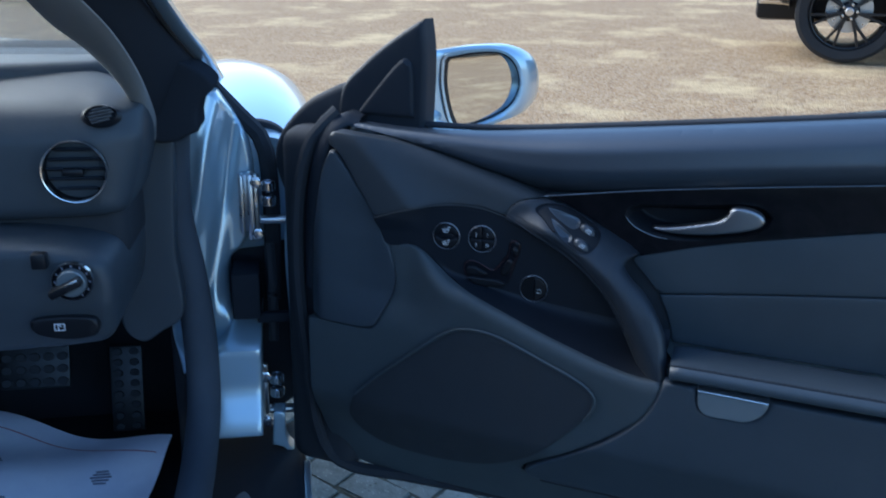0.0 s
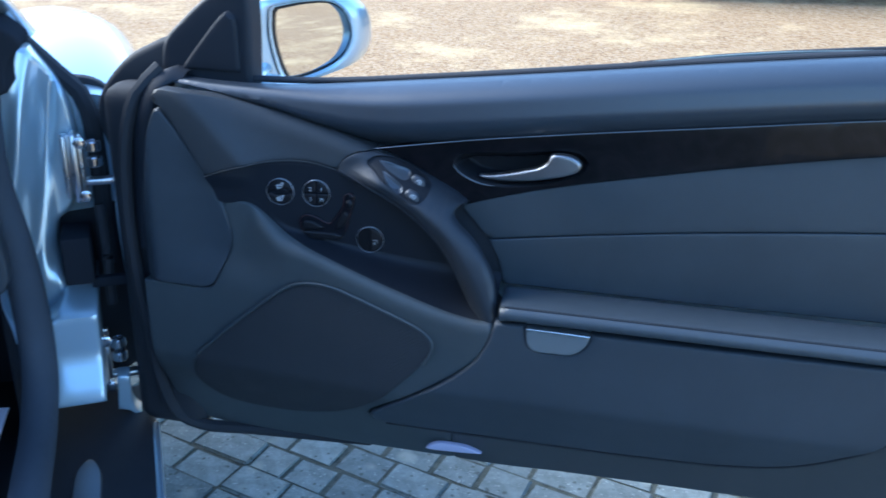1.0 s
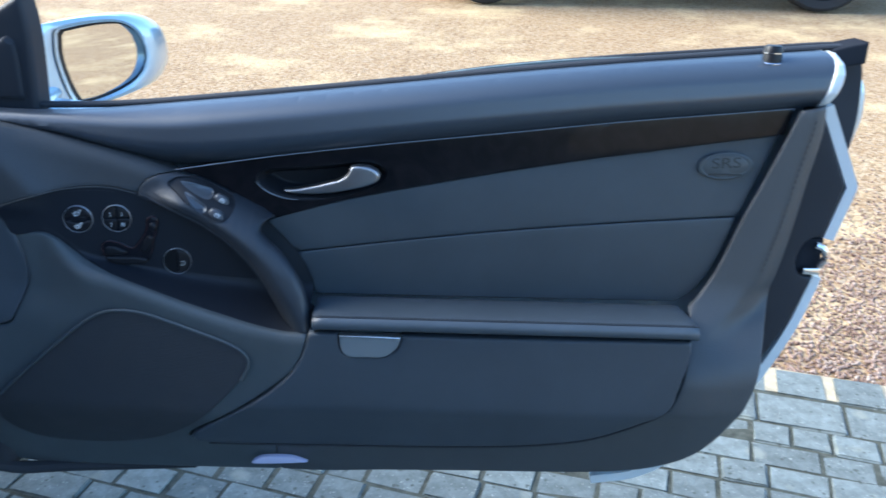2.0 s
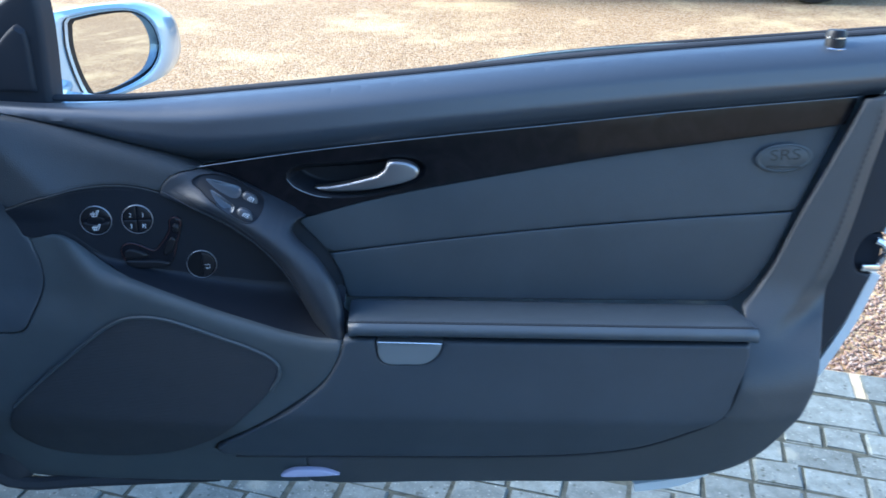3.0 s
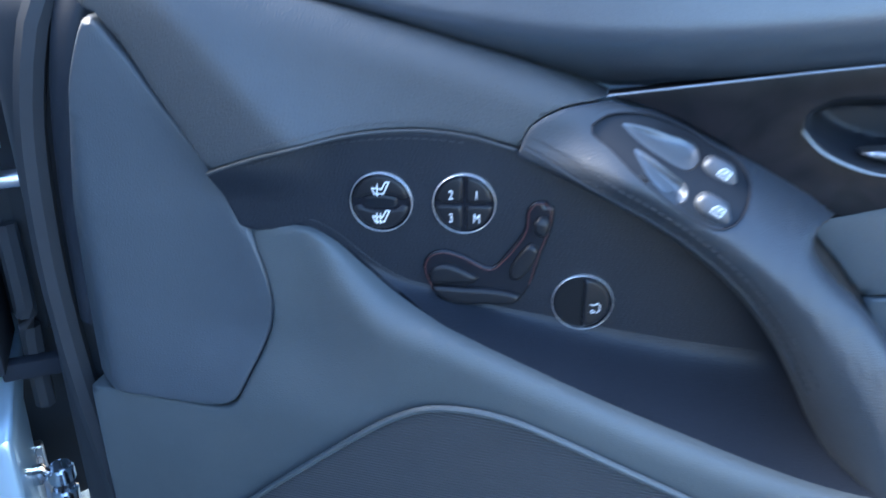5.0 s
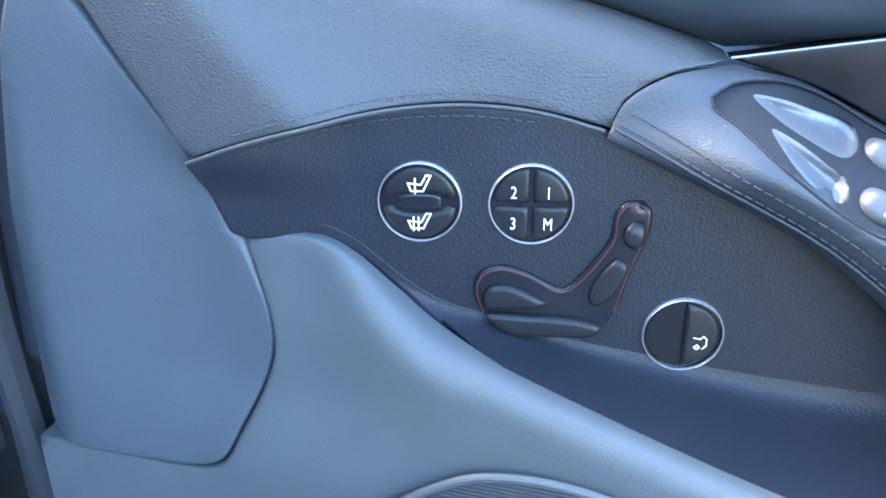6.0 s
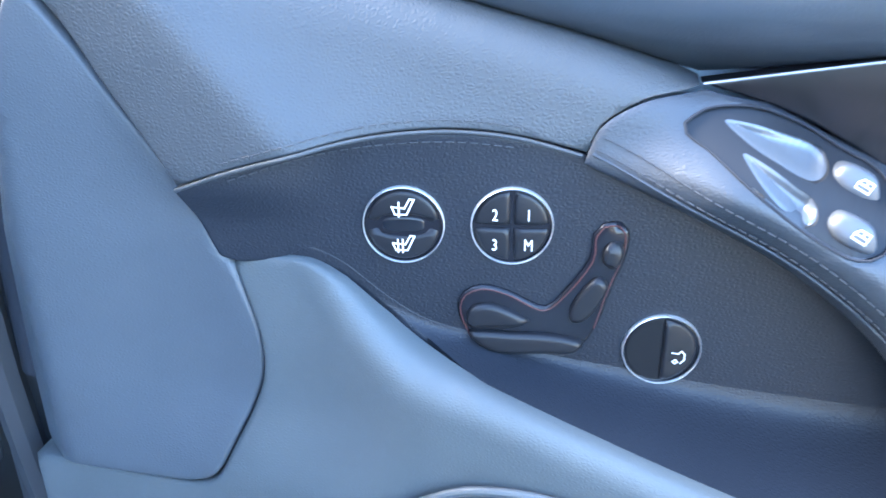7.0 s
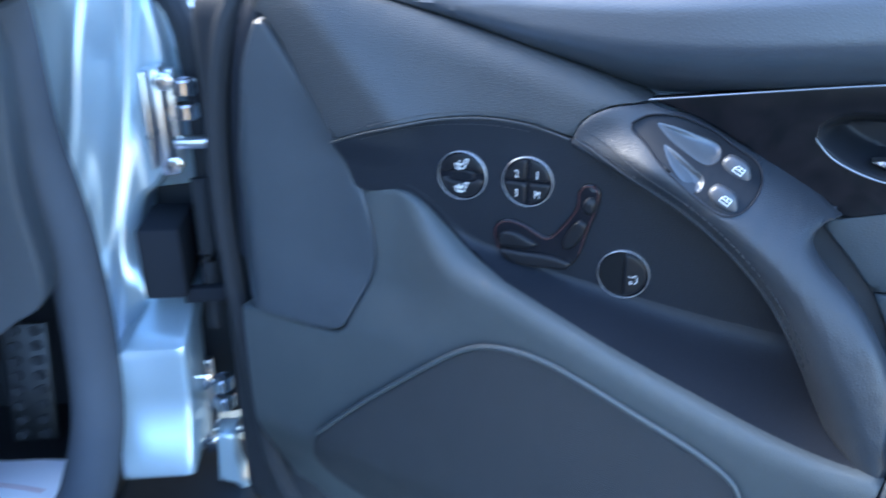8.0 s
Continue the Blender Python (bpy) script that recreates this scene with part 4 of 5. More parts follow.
def arm_drop(x, z):
    """The arm rolls over at its outer edge, but stays crisp round the switches."""
    q = np.stack([x, z], 1)
    outer = border(q, ARM_RIM) < border(q, SWITCH_RIM)
    return np.where(outer, 0.0012 + 0.009 * smooth(seam_gap(x, z), 0.004, 0.03), 0.0006)


arm = part("grab_arm", panel(ARM_LINE, arm_y, 0.007, arm_drop, 0.055, 0.003, holes=[SWITCH_BASE], tuck=0.022), ARM, door, "black leather grab arm")


def line3(points, y):
    pts = curve(points, step=0.004)
    v = y(pts[:, 0], pts[:, 1])
    return [(p[0], float(w) - 0.0010, p[1]) for p, w in zip(pts, v)]


part("seam_piping", sweep(line3(ARC, shoulder_y), disc(0.0009, 0.0009, 8), up=(0, 1, 0)), HIDE, plate)
part("stitching", dashes(line3([(x, z - 0.0045) for x, z in ARC[1:-1]], plate_y), 0.0035, 0.0018), THREAD, plate)
part("stitching", dashes(line3([(x, z + 0.0050) for x, z in ARC[1:-1]], shoulder_y), 0.0035, 0.0018), THREAD, shoulder)
for off in (0.0085, 0.0135):
    part("stitching", dashes(line3([(x + 0.7 * off, z + off) for x, z in ARM_IN[:-2]], arm_y), 0.0035, 0.0014, 0.0004), THREAD, arm)
part("seam_piping", sweep(line3([(x + 0.0045, z + 0.0065) for x, z in ARM_IN[:-2]], arm_y), disc(0.0007, 0.0009, 8), up=(0, 1, 0)), ARM, arm)

# Window switches set into the arm.
SCOOPS = []
for x0, z0, x1, z1, w in ((-0.2745, 0.8618, -0.2310, 0.8435, 0.0050), (-0.2668, 0.8508, -0.2370, 0.8275, 0.0050)):
    n = math.hypot(x1 - x0, z1 - z0)
    ux, uz = (x1 - x0) / n, (z1 - z0) / n
    side = lambda u, v: (x0 + ux * u - uz * v, z0 + uz * u + ux * v)
    SCOOPS.append((x0, z0, ux, uz, [side(0, 0), side(0.010, w * 0.6), side(0.024, w * 0.95), side(n - 0.004, w), side(n, 0), side(n - 0.004, -w), side(0.024, -w * 0.95), side(0.010, -w * 0.6)]))
base = door_part("window_switch_base", panel(SWITCH_BASE, lambda x, z: arm_y(x, z) + 0.0022, 0.0, 0.0, 0.004, 0.0016, holes=[scoop[4] for scoop in SCOOPS]), RECESS, "black window switch surround")
part("surround_edge", sweep(line3(SWITCH_BASE + SWITCH_BASE[:1], lambda x, z: arm_y(x, z) + 0.0012), disc(0.0006, 0.0006, 8), up=(0, 1, 0)), FELT, base)
for x0, z0, ux, uz, outline in SCOOPS:
    part("finger_groove", panel(outline, lambda x, z: arm_y(x, z) + 0.0022 + 0.10 * np.clip((x - x0) * ux + (z - z0) * uz - 0.012, 0, 1), 0.0, 0.0, 0.0, 0.0008, bowl=(0.0048, 0.0046)), GROOVE, base, "silver-grey finger groove")
KEY_SHAPE = [(-0.0120, 0.0005), (-0.0100, 0.0048), (-0.0034, 0.0064), (0.0036, 0.0060), (0.0090, 0.0014), (0.0135, -0.0042), (0.0046, -0.0060), (-0.0062, -0.0058), (-0.0108, -0.0034)]
for x0, z0 in ((-0.2185, 0.8385), (-0.2215, 0.8240)):
    y0 = float(arm_y(np.array([x0]), np.array([z0]))[0])
    turn_key = Matrix.Translation((x0, y0 + 0.0024, z0)) @ Matrix.Rotation(radians(30), 4, "Y") @ Matrix.Rotation(radians(-14), 4, "X")
    switch = part("window_switch", moved(panel(KEY_SHAPE, lambda x, z: -0.0052 + 22 * (x * x + z * z), 0.0030, 0.0034, 0.005, 0.0012), turn_key), KEY, base, "silver-grey window switch")
    part("symbol", moved(strokes([[(-0.0030, -0.0020), (-0.0030, 0.0004), (-0.0014, 0.0024), (0.0034, 0.0024), (0.0034, -0.0020), (-0.0030, -0.0020)], [(-0.0030, 0.0002), (0.0034, 0.0002)], [(0.0006, 0.0022), (0.0006, 0.0004)]], lambda x, z: -0.0056 + 22 * (x * x + z * z), 0.0006), turn_key), WHITE, base)


# Round buttons.
def ring(x, z, r=0.0187):
    y = float(plate_y(np.array([x]), np.array([z]))[0])
    tip = Matrix.Translation((x, y, z)) @ Matrix.Rotation(math.atan(0.143), 4, "Z")
    b = door_part("round_button", moved(lathe([(0.0, 0.0004), (r - 0.0005, 0.0004), (r - 0.0004, 0.001), (r - 0.0010, 0.0012)], 48), tip), GLOSSY, "round black button with a chrome ring")
    part("chrome_ring", moved(lathe([(r - 0.0004, 0.000), (r - 0.00035, 0.0017), (r - 0.0001, 0.0021), (r + 0.0002, 0.0018), (r + 0.0004, 0.0010), (r + 0.0005, 0.0)], 64), tip), BRIGHT, b)
    return b, tip, y


def sector(r, a0, a1, y, gap, lift, inner=0.0):
    """A domed key that is one sector of a disc, in the button's own frame."""
    n = 14
    out = [(r * math.cos(a0 + (a1 - a0) * i / n), r * math.sin(a0 + (a1 - a0) * i / n)) for i in range(n + 1)]
    cx, cz = math.cos((a0 + a1) / 2) * gap, math.sin((a0 + a1) / 2) * gap
    pts = [(cx + inner * math.cos((a0 + a1) / 2), cz + inner * math.sin((a0 + a1) / 2), 1)] + [(p[0] * 0.93 + cx * 0.75, p[1] * 0.93 + cz * 0.75, 1 if i in (0, n) else 0) for i, p in enumerate(out)]
    return panel(pts, lambda x, z: -lift + 9 * (x * x + z * z) * 0.3, 0.0022, 0.0018, 0.003, 0.003)


def half(r, up, lift):
    n = 16
    s = 1 if up else -1
    pts = [(r * math.cos(math.pi * (0.04 + 0.92 * i / n)), s * r * math.sin(math.pi * (0.04 + 0.92 * i / n)), 1 if i in (0, n) else 0) for i in range(n + 1)]
    pts += [(-0.0125, s * 0.0012), (-0.010, s * 0.0038), (0, s * 0.0052), (0.010, s * 0.0038), (0.0125, s * 0.0012)]
    return panel(pts if up else pts[::-1], lambda x, z: -lift + 2.0 * (x * x + z * z), 0.0022, 0.0018, 0.003, 0.003)


heat, tip, y = ring(-0.4125, 0.810)
for up in (True, False):
    key = part("heating_key", moved(half(0.0172, up, 0.0022), tip), BLACK, heat)
    s = 0.0085 if up else -0.0095
    seat_icon = [[(-0.0050, 0.0010 + s), (-0.0036, -0.0026 + s), (0.0018, -0.0026 + s), (0.0052, 0.0046 + s), (0.0032, 0.0048 + s), (0.0008, 0.0004 + s), (-0.0050, 0.0010 + s)]]
    seat_icon += [[(-0.0018, -0.0036 + s), (-0.0018, 0.0032 + s)]] if up else [[(-0.0026, -0.0036 + s), (-0.0026, 0.0028 + s)], [(-0.0004, -0.0036 + s), (-0.0004, 0.0028 + s)]]
    part("seat_symbol", moved(strokes(seat_icon, lambda x, z: -0.0024 + 2.0 * (x * x + z * z), 0.00075), tip), WHITE, heat, "white seat symbol")
part("indicator_lens", moved(panel([(-0.0122, 0.0), (-0.009, 0.0030), (0, 0.0042), (0.009, 0.0030), (0.0122, 0.0), (0.009, -0.0030), (0, -0.0042), (-0.009, -0.0030)], lambda x, z: -0.0008 + 0 * x, 0.002, 0.001, 0.002, 0.003), tip), LENS, heat, "smoked indicator lens")
memory, tip, y = ring(-0.363, 0.810)
for k, text in enumerate(("1", "2", "3", "M")):
    key = part("memory_key", moved(sector(0.0178, k * math.pi / 2, (k + 1) * math.pi / 2, y, 0.0013, 0.0022), tip), BLACK, memory)
    tx, tz = ((0.0078, 0.0058), (-0.0074, 0.0058), (-0.0074, -0.0090), (0.0080, -0.0090))[k]
    lettering(text, 0.0082, -0.363 + tx, y + tx * 0.143 - 0.0026, 0.810 + tz, memory, WHITE, 0, 0.72)
boot, tip, y = ring(-0.290, 0.746)
# Flat dark half-disc in place of the deep well's shade.
part("boot_well", moved(panel([(0.0172 * math.cos(a), 0.0172 * math.sin(a)) for a in np.linspace(math.pi / 2, 1.5 * math.pi, 16)] + [(0.0, -0.0168, 1), (0.0, 0.0168, 1)], lambda x, z: -0.0009 + 0 * x, 0.001, 0.0003, 0.0, 0.003), tip), WELL, boot, "flat dark patch for the shaded finger well")
key = part("boot_key", moved(panel([(0.0005, -0.0166, 1)] + [(0.0170 * math.cos(a), 0.0170 * math.sin(a)) for a in np.linspace(-math.pi / 2 + 0.06, math.pi / 2 - 0.06, 16)] + [(0.0005, 0.0166, 1)], lambda x, z: -0.0012 - 0.18 * np.clip(0.012 - x, 0, 1), 0.002, 0.002, 0.004, 0.003), tip), BLACK, boot)
part("boot_symbol", moved(strokes([[(0.0045, 0.0005), (0.0075, 0.0), (0.0090, 0.0015), (0.0105, -0.0002), (0.0105, -0.0035), (0.0088, -0.0052)], [(0.0050, -0.0045), (0.0062, -0.0055), (0.0075, -0.0045), (0.0062, -0.0032), (0.0050, -0.0045)]], lambda x, z: -0.0042, 0.0006), tip), WHITE, boot, "white boot symbol")


# Seat-shaped adjuster.
def on_plate(lift):
    return lambda x, z: 1.041 + 0.143 * (x + 0.412) - lift


TRAY = [(-0.388, 0.768), (-0.385, 0.776), (-0.376, 0.780), (-0.364, 0.777), (-0.346, 0.769), (-0.340, 0.775), (-0.327, 0.795), (-0.326, 0.807), (-0.322, 0.812), (-0.314, 0.813), (-0.310, 0.809), (-0.310, 0.797), (-0.316, 0.778), (-0.321, 0.760), (-0.328, 0.7475), (-0.334, 0.745), (-0.370, 0.746), (-0.379, 0.751), (-0.385, 0.758)]
adjuster = door_part("seat_adjuster", panel(TRAY, on_plate(0.0022), 0.002, 0.002, 0.004, 0.004), GLOSSY, "black seat-shaped adjuster panel")
part("red_outline", sweep([(x, 1.041 + 0.143 * (x + 0.412) - 0.0021, z) for x, z in curve([(-0.381, 0.752), (-0.3845, 0.760), (-0.3862, 0.768), (-0.3838, 0.7745), (-0.376, 0.778), (-0.364, 0.7752), (-0.3465, 0.7670), (-0.3385, 0.7735), (-0.3252, 0.794), (-0.3242, 0.8062), (-0.3212, 0.8105), (-0.3145, 0.8112), (-0.3118, 0.808), (-0.3119, 0.797), (-0.3178, 0.778), (-0.3228, 0.758)], step=0.003)], disc(0.0004, 0.0004, 6), up=(0, 1, 0)), RED, adjuster, "thin dull red outline")
for name, outline, lift in (("cushion_key", [(-0.3835, 0.7635), (-0.381, 0.7690), (-0.373, 0.7712), (-0.364, 0.7684), (-0.353, 0.7615), (-0.357, 0.7590), (-0.371, 0.7582), (-0.382, 0.7582)], 0.0055),
                            ("base_key", [(-0.382, 0.7555), (-0.360, 0.7557), (-0.346, 0.7552), (-0.336, 0.7540), (-0.3270, 0.7505), (-0.331, 0.7455), (-0.345, 0.7445), (-0.369, 0.7450), (-0.378, 0.7500)], 0.0065),
                            ("backrest_key", [(-0.3350, 0.767), (-0.328, 0.781), (-0.3220, 0.786), (-0.3175, 0.782), (-0.3195, 0.774), (-0.327, 0.763), (-0.333, 0.761)], 0.0055),
                            ("headrest_key", [(-0.3212, 0.799), (-0.318, 0.8035), (-0.3135, 0.804), (-0.3115, 0.800), (-0.3125, 0.793), (-0.317, 0.790), (-0.3205, 0.793)], 0.006)):
    part(name, panel(outline, on_plate(lift), 0.0028, 0.0032, 0.004, 0.0025), BLACK, adjuster)

# Rear and lower trim in one piece, and the mirror corner.
rear = part("rear_trim", panel([(0.531, 0.976, 1), (0.566, 0.983, 1), (0.568, 0.941), (0.560, 0.88), (0.550, 0.793), (0.540, 0.726), (0.524, 0.656), (0.507, 0.575), (0.46, 0.485), (0.40, 0.447), (0.33, 0.432), (0.10, 0.424), (-0.16, 0.416, 1), (-0.16, 0.4785, 1)] + [(x, z - 0.0045) for x, z in LID_LOW[-4::-1]] + [(0.408, 0.610), (0.416, 0.650), (0.421, 0.684), (0.420, 0.700, 1), (0.433, 0.713), (0.452, 0.745), (0.466, 0.785), (0.481, 0.832), (0.498, 0.878), (0.520, 0.942)], rear_y, 0.003, 0.005, 0.025, 0.008, tuck=0.012), BAND, door, "grey leather rear edge trim")
part("stitching", dashes([(x, float(rear_y(np.array([x]), np.array([z]))[0]) - 0.0012, z) for x, z in ((0.550, 0.965), (0.549, 0.950), (0.5385, 0.893), (0.5285, 0.825), (0.5185, 0.78), (0.511, 0.75))], 0.005, 0.003, 0.0007), THREAD, rear)
part("courtesy_reflector", panel([(-0.196, 0.4455), (-0.183, 0.455), (-0.150, 0.4575), (-0.133, 0.456), (-0.114, 0.4485, 1), (-0.15, 0.4455)], lambda x, z: 1.018 + 0 * x, 0.002, 0.002, 0.006, 0.006), EMBLEM, door, "pale lilac courtesy reflector")
sail = part("mirror_corner", panel([(-0.614, 0.935), (-0.610, 0.992), (-0.575, 1.028), (-0.544, 1.053), (-0.50, 1.082), (-0.478, 1.094, 1), (-0.474, 1.05), (-0.481, 0.930, 1), (-0.54, 0.928)], lambda x, z: 1.112 - 0.08 * (z - 0.95), 0.008, 0.010, 0.03, 0.012), COVER, door, "black triangular mirror corner")
part("corner_pad", panel([(-0.585, 0.956, 1), (-0.572, 0.972), (-0.515, 1.034), (-0.503, 1.041), (-0.495, 1.034), (-0.4935, 0.956, 1)], lambda x, z: 1.106 - 0.08 * (z - 0.95), 0.006, 0.006, 0.02, 0.01), COVER, sail)
part("front_edge_trim", strip([(-0.568, 1.098, 0.956), (-0.590, 1.088, 0.962), (-0.609, 1.074, 0.952), (-0.623, 1.062, 0.925), (-0.634, 1.055, 0.875), (-0.641, 1.052, 0.80), (-0.645, 1.052, 0.70)], [(-0.566, 1.080, 0.944), (-0.580, 1.072, 0.944), (-0.590, 1.062, 0.934), (-0.600, 1.053, 0.912), (-0.610, 1.047, 0.87), (-0.619, 1.045, 0.80), (-0.626, 1.045, 0.70)], 0.006, 0.03), COVER, door, "dark padded front edge trim", angle=60)


def mirror_ring(points, n=72):
    c = curve(points, True, 0.003)
    mid = np.array([-0.462, 0.977])
    ang = np.arctan2(c[:, 1] - mid[1], c[:, 0] - mid[0])
    order = np.argsort(ang)
    a, c = ang[order], c[order]
    want = np.linspace(-math.pi, math.pi, n, endpoint=False)
    return np.stack([np.interp(want, a, c[:, i], period=2 * math.pi) for i in (0, 1)], 1)


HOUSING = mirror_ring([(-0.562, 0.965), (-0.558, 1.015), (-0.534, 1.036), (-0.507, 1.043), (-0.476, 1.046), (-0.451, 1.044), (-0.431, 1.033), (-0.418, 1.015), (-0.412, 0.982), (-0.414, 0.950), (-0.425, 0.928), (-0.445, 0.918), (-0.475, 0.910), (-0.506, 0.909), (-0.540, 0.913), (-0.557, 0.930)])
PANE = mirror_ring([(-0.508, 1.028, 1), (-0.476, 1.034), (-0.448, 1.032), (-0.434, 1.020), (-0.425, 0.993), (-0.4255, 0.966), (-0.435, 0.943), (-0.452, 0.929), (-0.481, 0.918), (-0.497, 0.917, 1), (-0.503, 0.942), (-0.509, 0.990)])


def mirror_plane(p):
    return 1.335 + 1.5 * (p[0] + 0.462)


def pane_y(x):
    return 1.335 + 1.62 * (x + 0.466)


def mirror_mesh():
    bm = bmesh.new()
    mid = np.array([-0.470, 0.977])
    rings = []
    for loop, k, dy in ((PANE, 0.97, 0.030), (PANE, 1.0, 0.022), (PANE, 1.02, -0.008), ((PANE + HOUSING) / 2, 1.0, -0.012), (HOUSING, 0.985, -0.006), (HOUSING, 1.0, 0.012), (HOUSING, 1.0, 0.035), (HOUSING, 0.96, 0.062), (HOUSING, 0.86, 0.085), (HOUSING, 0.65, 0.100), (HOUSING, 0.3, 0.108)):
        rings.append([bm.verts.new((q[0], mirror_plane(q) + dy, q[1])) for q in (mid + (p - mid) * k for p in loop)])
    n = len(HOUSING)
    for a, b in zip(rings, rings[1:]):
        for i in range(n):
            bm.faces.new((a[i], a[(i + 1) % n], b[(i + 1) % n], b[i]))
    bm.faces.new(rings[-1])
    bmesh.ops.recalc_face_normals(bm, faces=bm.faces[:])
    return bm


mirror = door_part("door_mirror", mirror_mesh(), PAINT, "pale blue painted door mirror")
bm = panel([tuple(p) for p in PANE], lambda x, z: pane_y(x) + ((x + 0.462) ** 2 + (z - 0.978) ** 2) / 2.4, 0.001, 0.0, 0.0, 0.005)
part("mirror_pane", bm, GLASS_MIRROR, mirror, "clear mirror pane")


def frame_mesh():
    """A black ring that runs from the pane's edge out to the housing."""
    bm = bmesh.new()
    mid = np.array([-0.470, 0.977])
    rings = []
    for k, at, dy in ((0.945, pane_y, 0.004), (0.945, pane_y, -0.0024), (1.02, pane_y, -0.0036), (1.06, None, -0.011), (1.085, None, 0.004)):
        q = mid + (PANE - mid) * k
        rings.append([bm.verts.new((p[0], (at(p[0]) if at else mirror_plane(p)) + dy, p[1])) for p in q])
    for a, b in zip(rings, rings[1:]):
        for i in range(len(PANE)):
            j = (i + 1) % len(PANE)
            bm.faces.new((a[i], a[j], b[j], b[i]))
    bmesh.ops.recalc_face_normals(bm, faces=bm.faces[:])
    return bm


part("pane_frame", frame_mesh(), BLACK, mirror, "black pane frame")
part("mirror_foot", tube([(-0.505, 1.14, 0.940), (-0.508, 1.18, 0.936), (-0.525, 1.25, 0.938), (-0.535, 1.31, 0.955)], 0.016, 0.01, 12, 0.012), PAINT, mirror)

# ---- the car body round the door opening ----
sill = part("sill", box(-0.17, 0.0, -0.7, 1.40, 0.16, 0.378, 0.012, 3), RUBBER, car, "black sill cover")
part("sill_edge", box(-0.004, 0.008, -0.7, 1.27, 0.15, 0.376, 0.004, 2), PAINT, sill, "pale blue painted sill edge")
part("sill_plate", moved(panel([(-0.120, -0.7, 1), (-0.080, -0.7, 1), (-0.078, 1.05), (-0.082, 1.15), (-0.097, 1.182), (-0.112, 1.16), (-0.119, 1.06)], lambda x, z: 0 * x, 0.002, 0.0015, 0.003, 0.03), Matrix.Translation((0, 0, 0.381)) @ Matrix.Rotation(radians(-90), 4, "X")), SATIN, sill, "satin silver sill plate")
jamb = part("door_jamb", panel([(-0.20, 0.93, 1), (-0.175, 0.985), (-0.118, 0.972, 1), (-0.088, 0.928), (-0.072, 0.89), (-0.067, 0.83), (-0.074, 0.756), (-0.092, 0.715), (-0.112, 0.695), (-0.108, 0.55, 1), (-0.150, 0.52), (-0.20, 0.50, 1), (-0.21, 0.6)], lambda x, z: 1.355 + 0.030 * smooth(x, -0.150, -0.105) * smooth(z, 0.60, 0.66) - 0.012 * np.exp(-((x + 0.155 - 0.25 * (z - 0.8)) / 0.012) ** 2) + 0.008 * np.exp(-((x + 0.118 - 0.2 * (z - 0.8)) / 0.009) ** 2), 0.008, 0.012, 0.10, 0.003), PAINT, car, "pale blue painted door jamb")
part("jamb_foot", panel([(-0.142, 0.433, 1), (-0.067, 0.433, 1), (-0.064, 0.600, 1), (-0.078, 0.612), (-0.104, 0.605), (-0.124, 0.578), (-0.142, 0.565, 1)], lambda x, z: 1.278 + 0.085 * smooth(z, 0.572, 0.607) - 0.026 * smooth(0.52 - z, 0, 0.09), 0.005, 0.006, 0.08, 0.006), PAINT, car, "pale blue painted jamb foot")
part("jamb_rear", panel([(-0.115, 0.90), (-0.02, 0.90), (-0.02, 0.40), (-0.115, 0.40)], lambda x, z: 1.445 + 0 * x, 0.004, 0.004, 0.02, 0.04), RUBBER, car, "black inner wing cover")
for z0 in (0.795, 0.460):
    hinge = part("door_hinge", join([box(-0.088, -0.083, 1.345, 1.372, z0 - 0.050, z0 + 0.050, 0.002), box(-0.077, -0.066, 1.335, 1.372, z0 - 0.054, z0 + 0.054, 0.004), box(-0.092, -0.060, 1.366, 1.378, z0 - 0.048, z0 + 0.048, 0.003)]), STEEL, car, "zinc-plated steel door hinge")
    for dz in (-0.042, 0.042):
        part("bolt", moved(lathe([(0.0095, 0), (0.0095, 0.005), (0.007, 0.006), (0.007, 0.012), (0, 0.013)], 6), Matrix.Translation((-0.062, 1.335, z0 + dz))), CHROME, hinge)
    for dz in (0.012, 0.036):
        part("pivot", moved(lathe([(0.010, -0.008), (0.012, -0.006), (0.012, 0.006), (0.010, 0.008), (0, 0.008)], 16), Matrix.Translation((-0.044, 1.335, z0 + dz)) @ Matrix.Rotation(radians(90), 4, "X")), CHROME, hinge)
    part("hinge_arm", join([box(-0.058, -0.004, 1.318, 1.338, z0 - 0.022, z0 - 0.012, 0.003), moved(box(-0.006, 0.012, 1.26, 1.335, z0 - 0.03, z0 + 0.03, 0.003), Matrix())]), STEEL, hinge)
part("check_strap", join([box(-0.108, -0.064, 1.318, 1.40, 0.612, 0.690, 0.004), box(-0.07, 0.0, 1.33, 1.345, 0.60, 0.616, 0.002)]), FELT, car, "black door check box")
part("wiring_boot", tube([(-0.046, 1.36, 0.73), (-0.044, 1.35, 0.66), (-0.046, 1.355, 0.56)], 0.009, 0.01), RUBBER, car)
part("lower_jamb_tab", panel([(-0.05, 0.451, 1), (-0.031, 0.450, 1), (-0.029, 0.392), (-0.004, 0.358), (-0.004, 0.289, 1), (-0.013, 0.289, 1), (-0.016, 0.350), (-0.038, 0.384), (-0.055, 0.388, 1)], lambda x, z: 1.30 + 0 * x, 0.003, 0.003, 0.03, 0.006), PAINT, car)
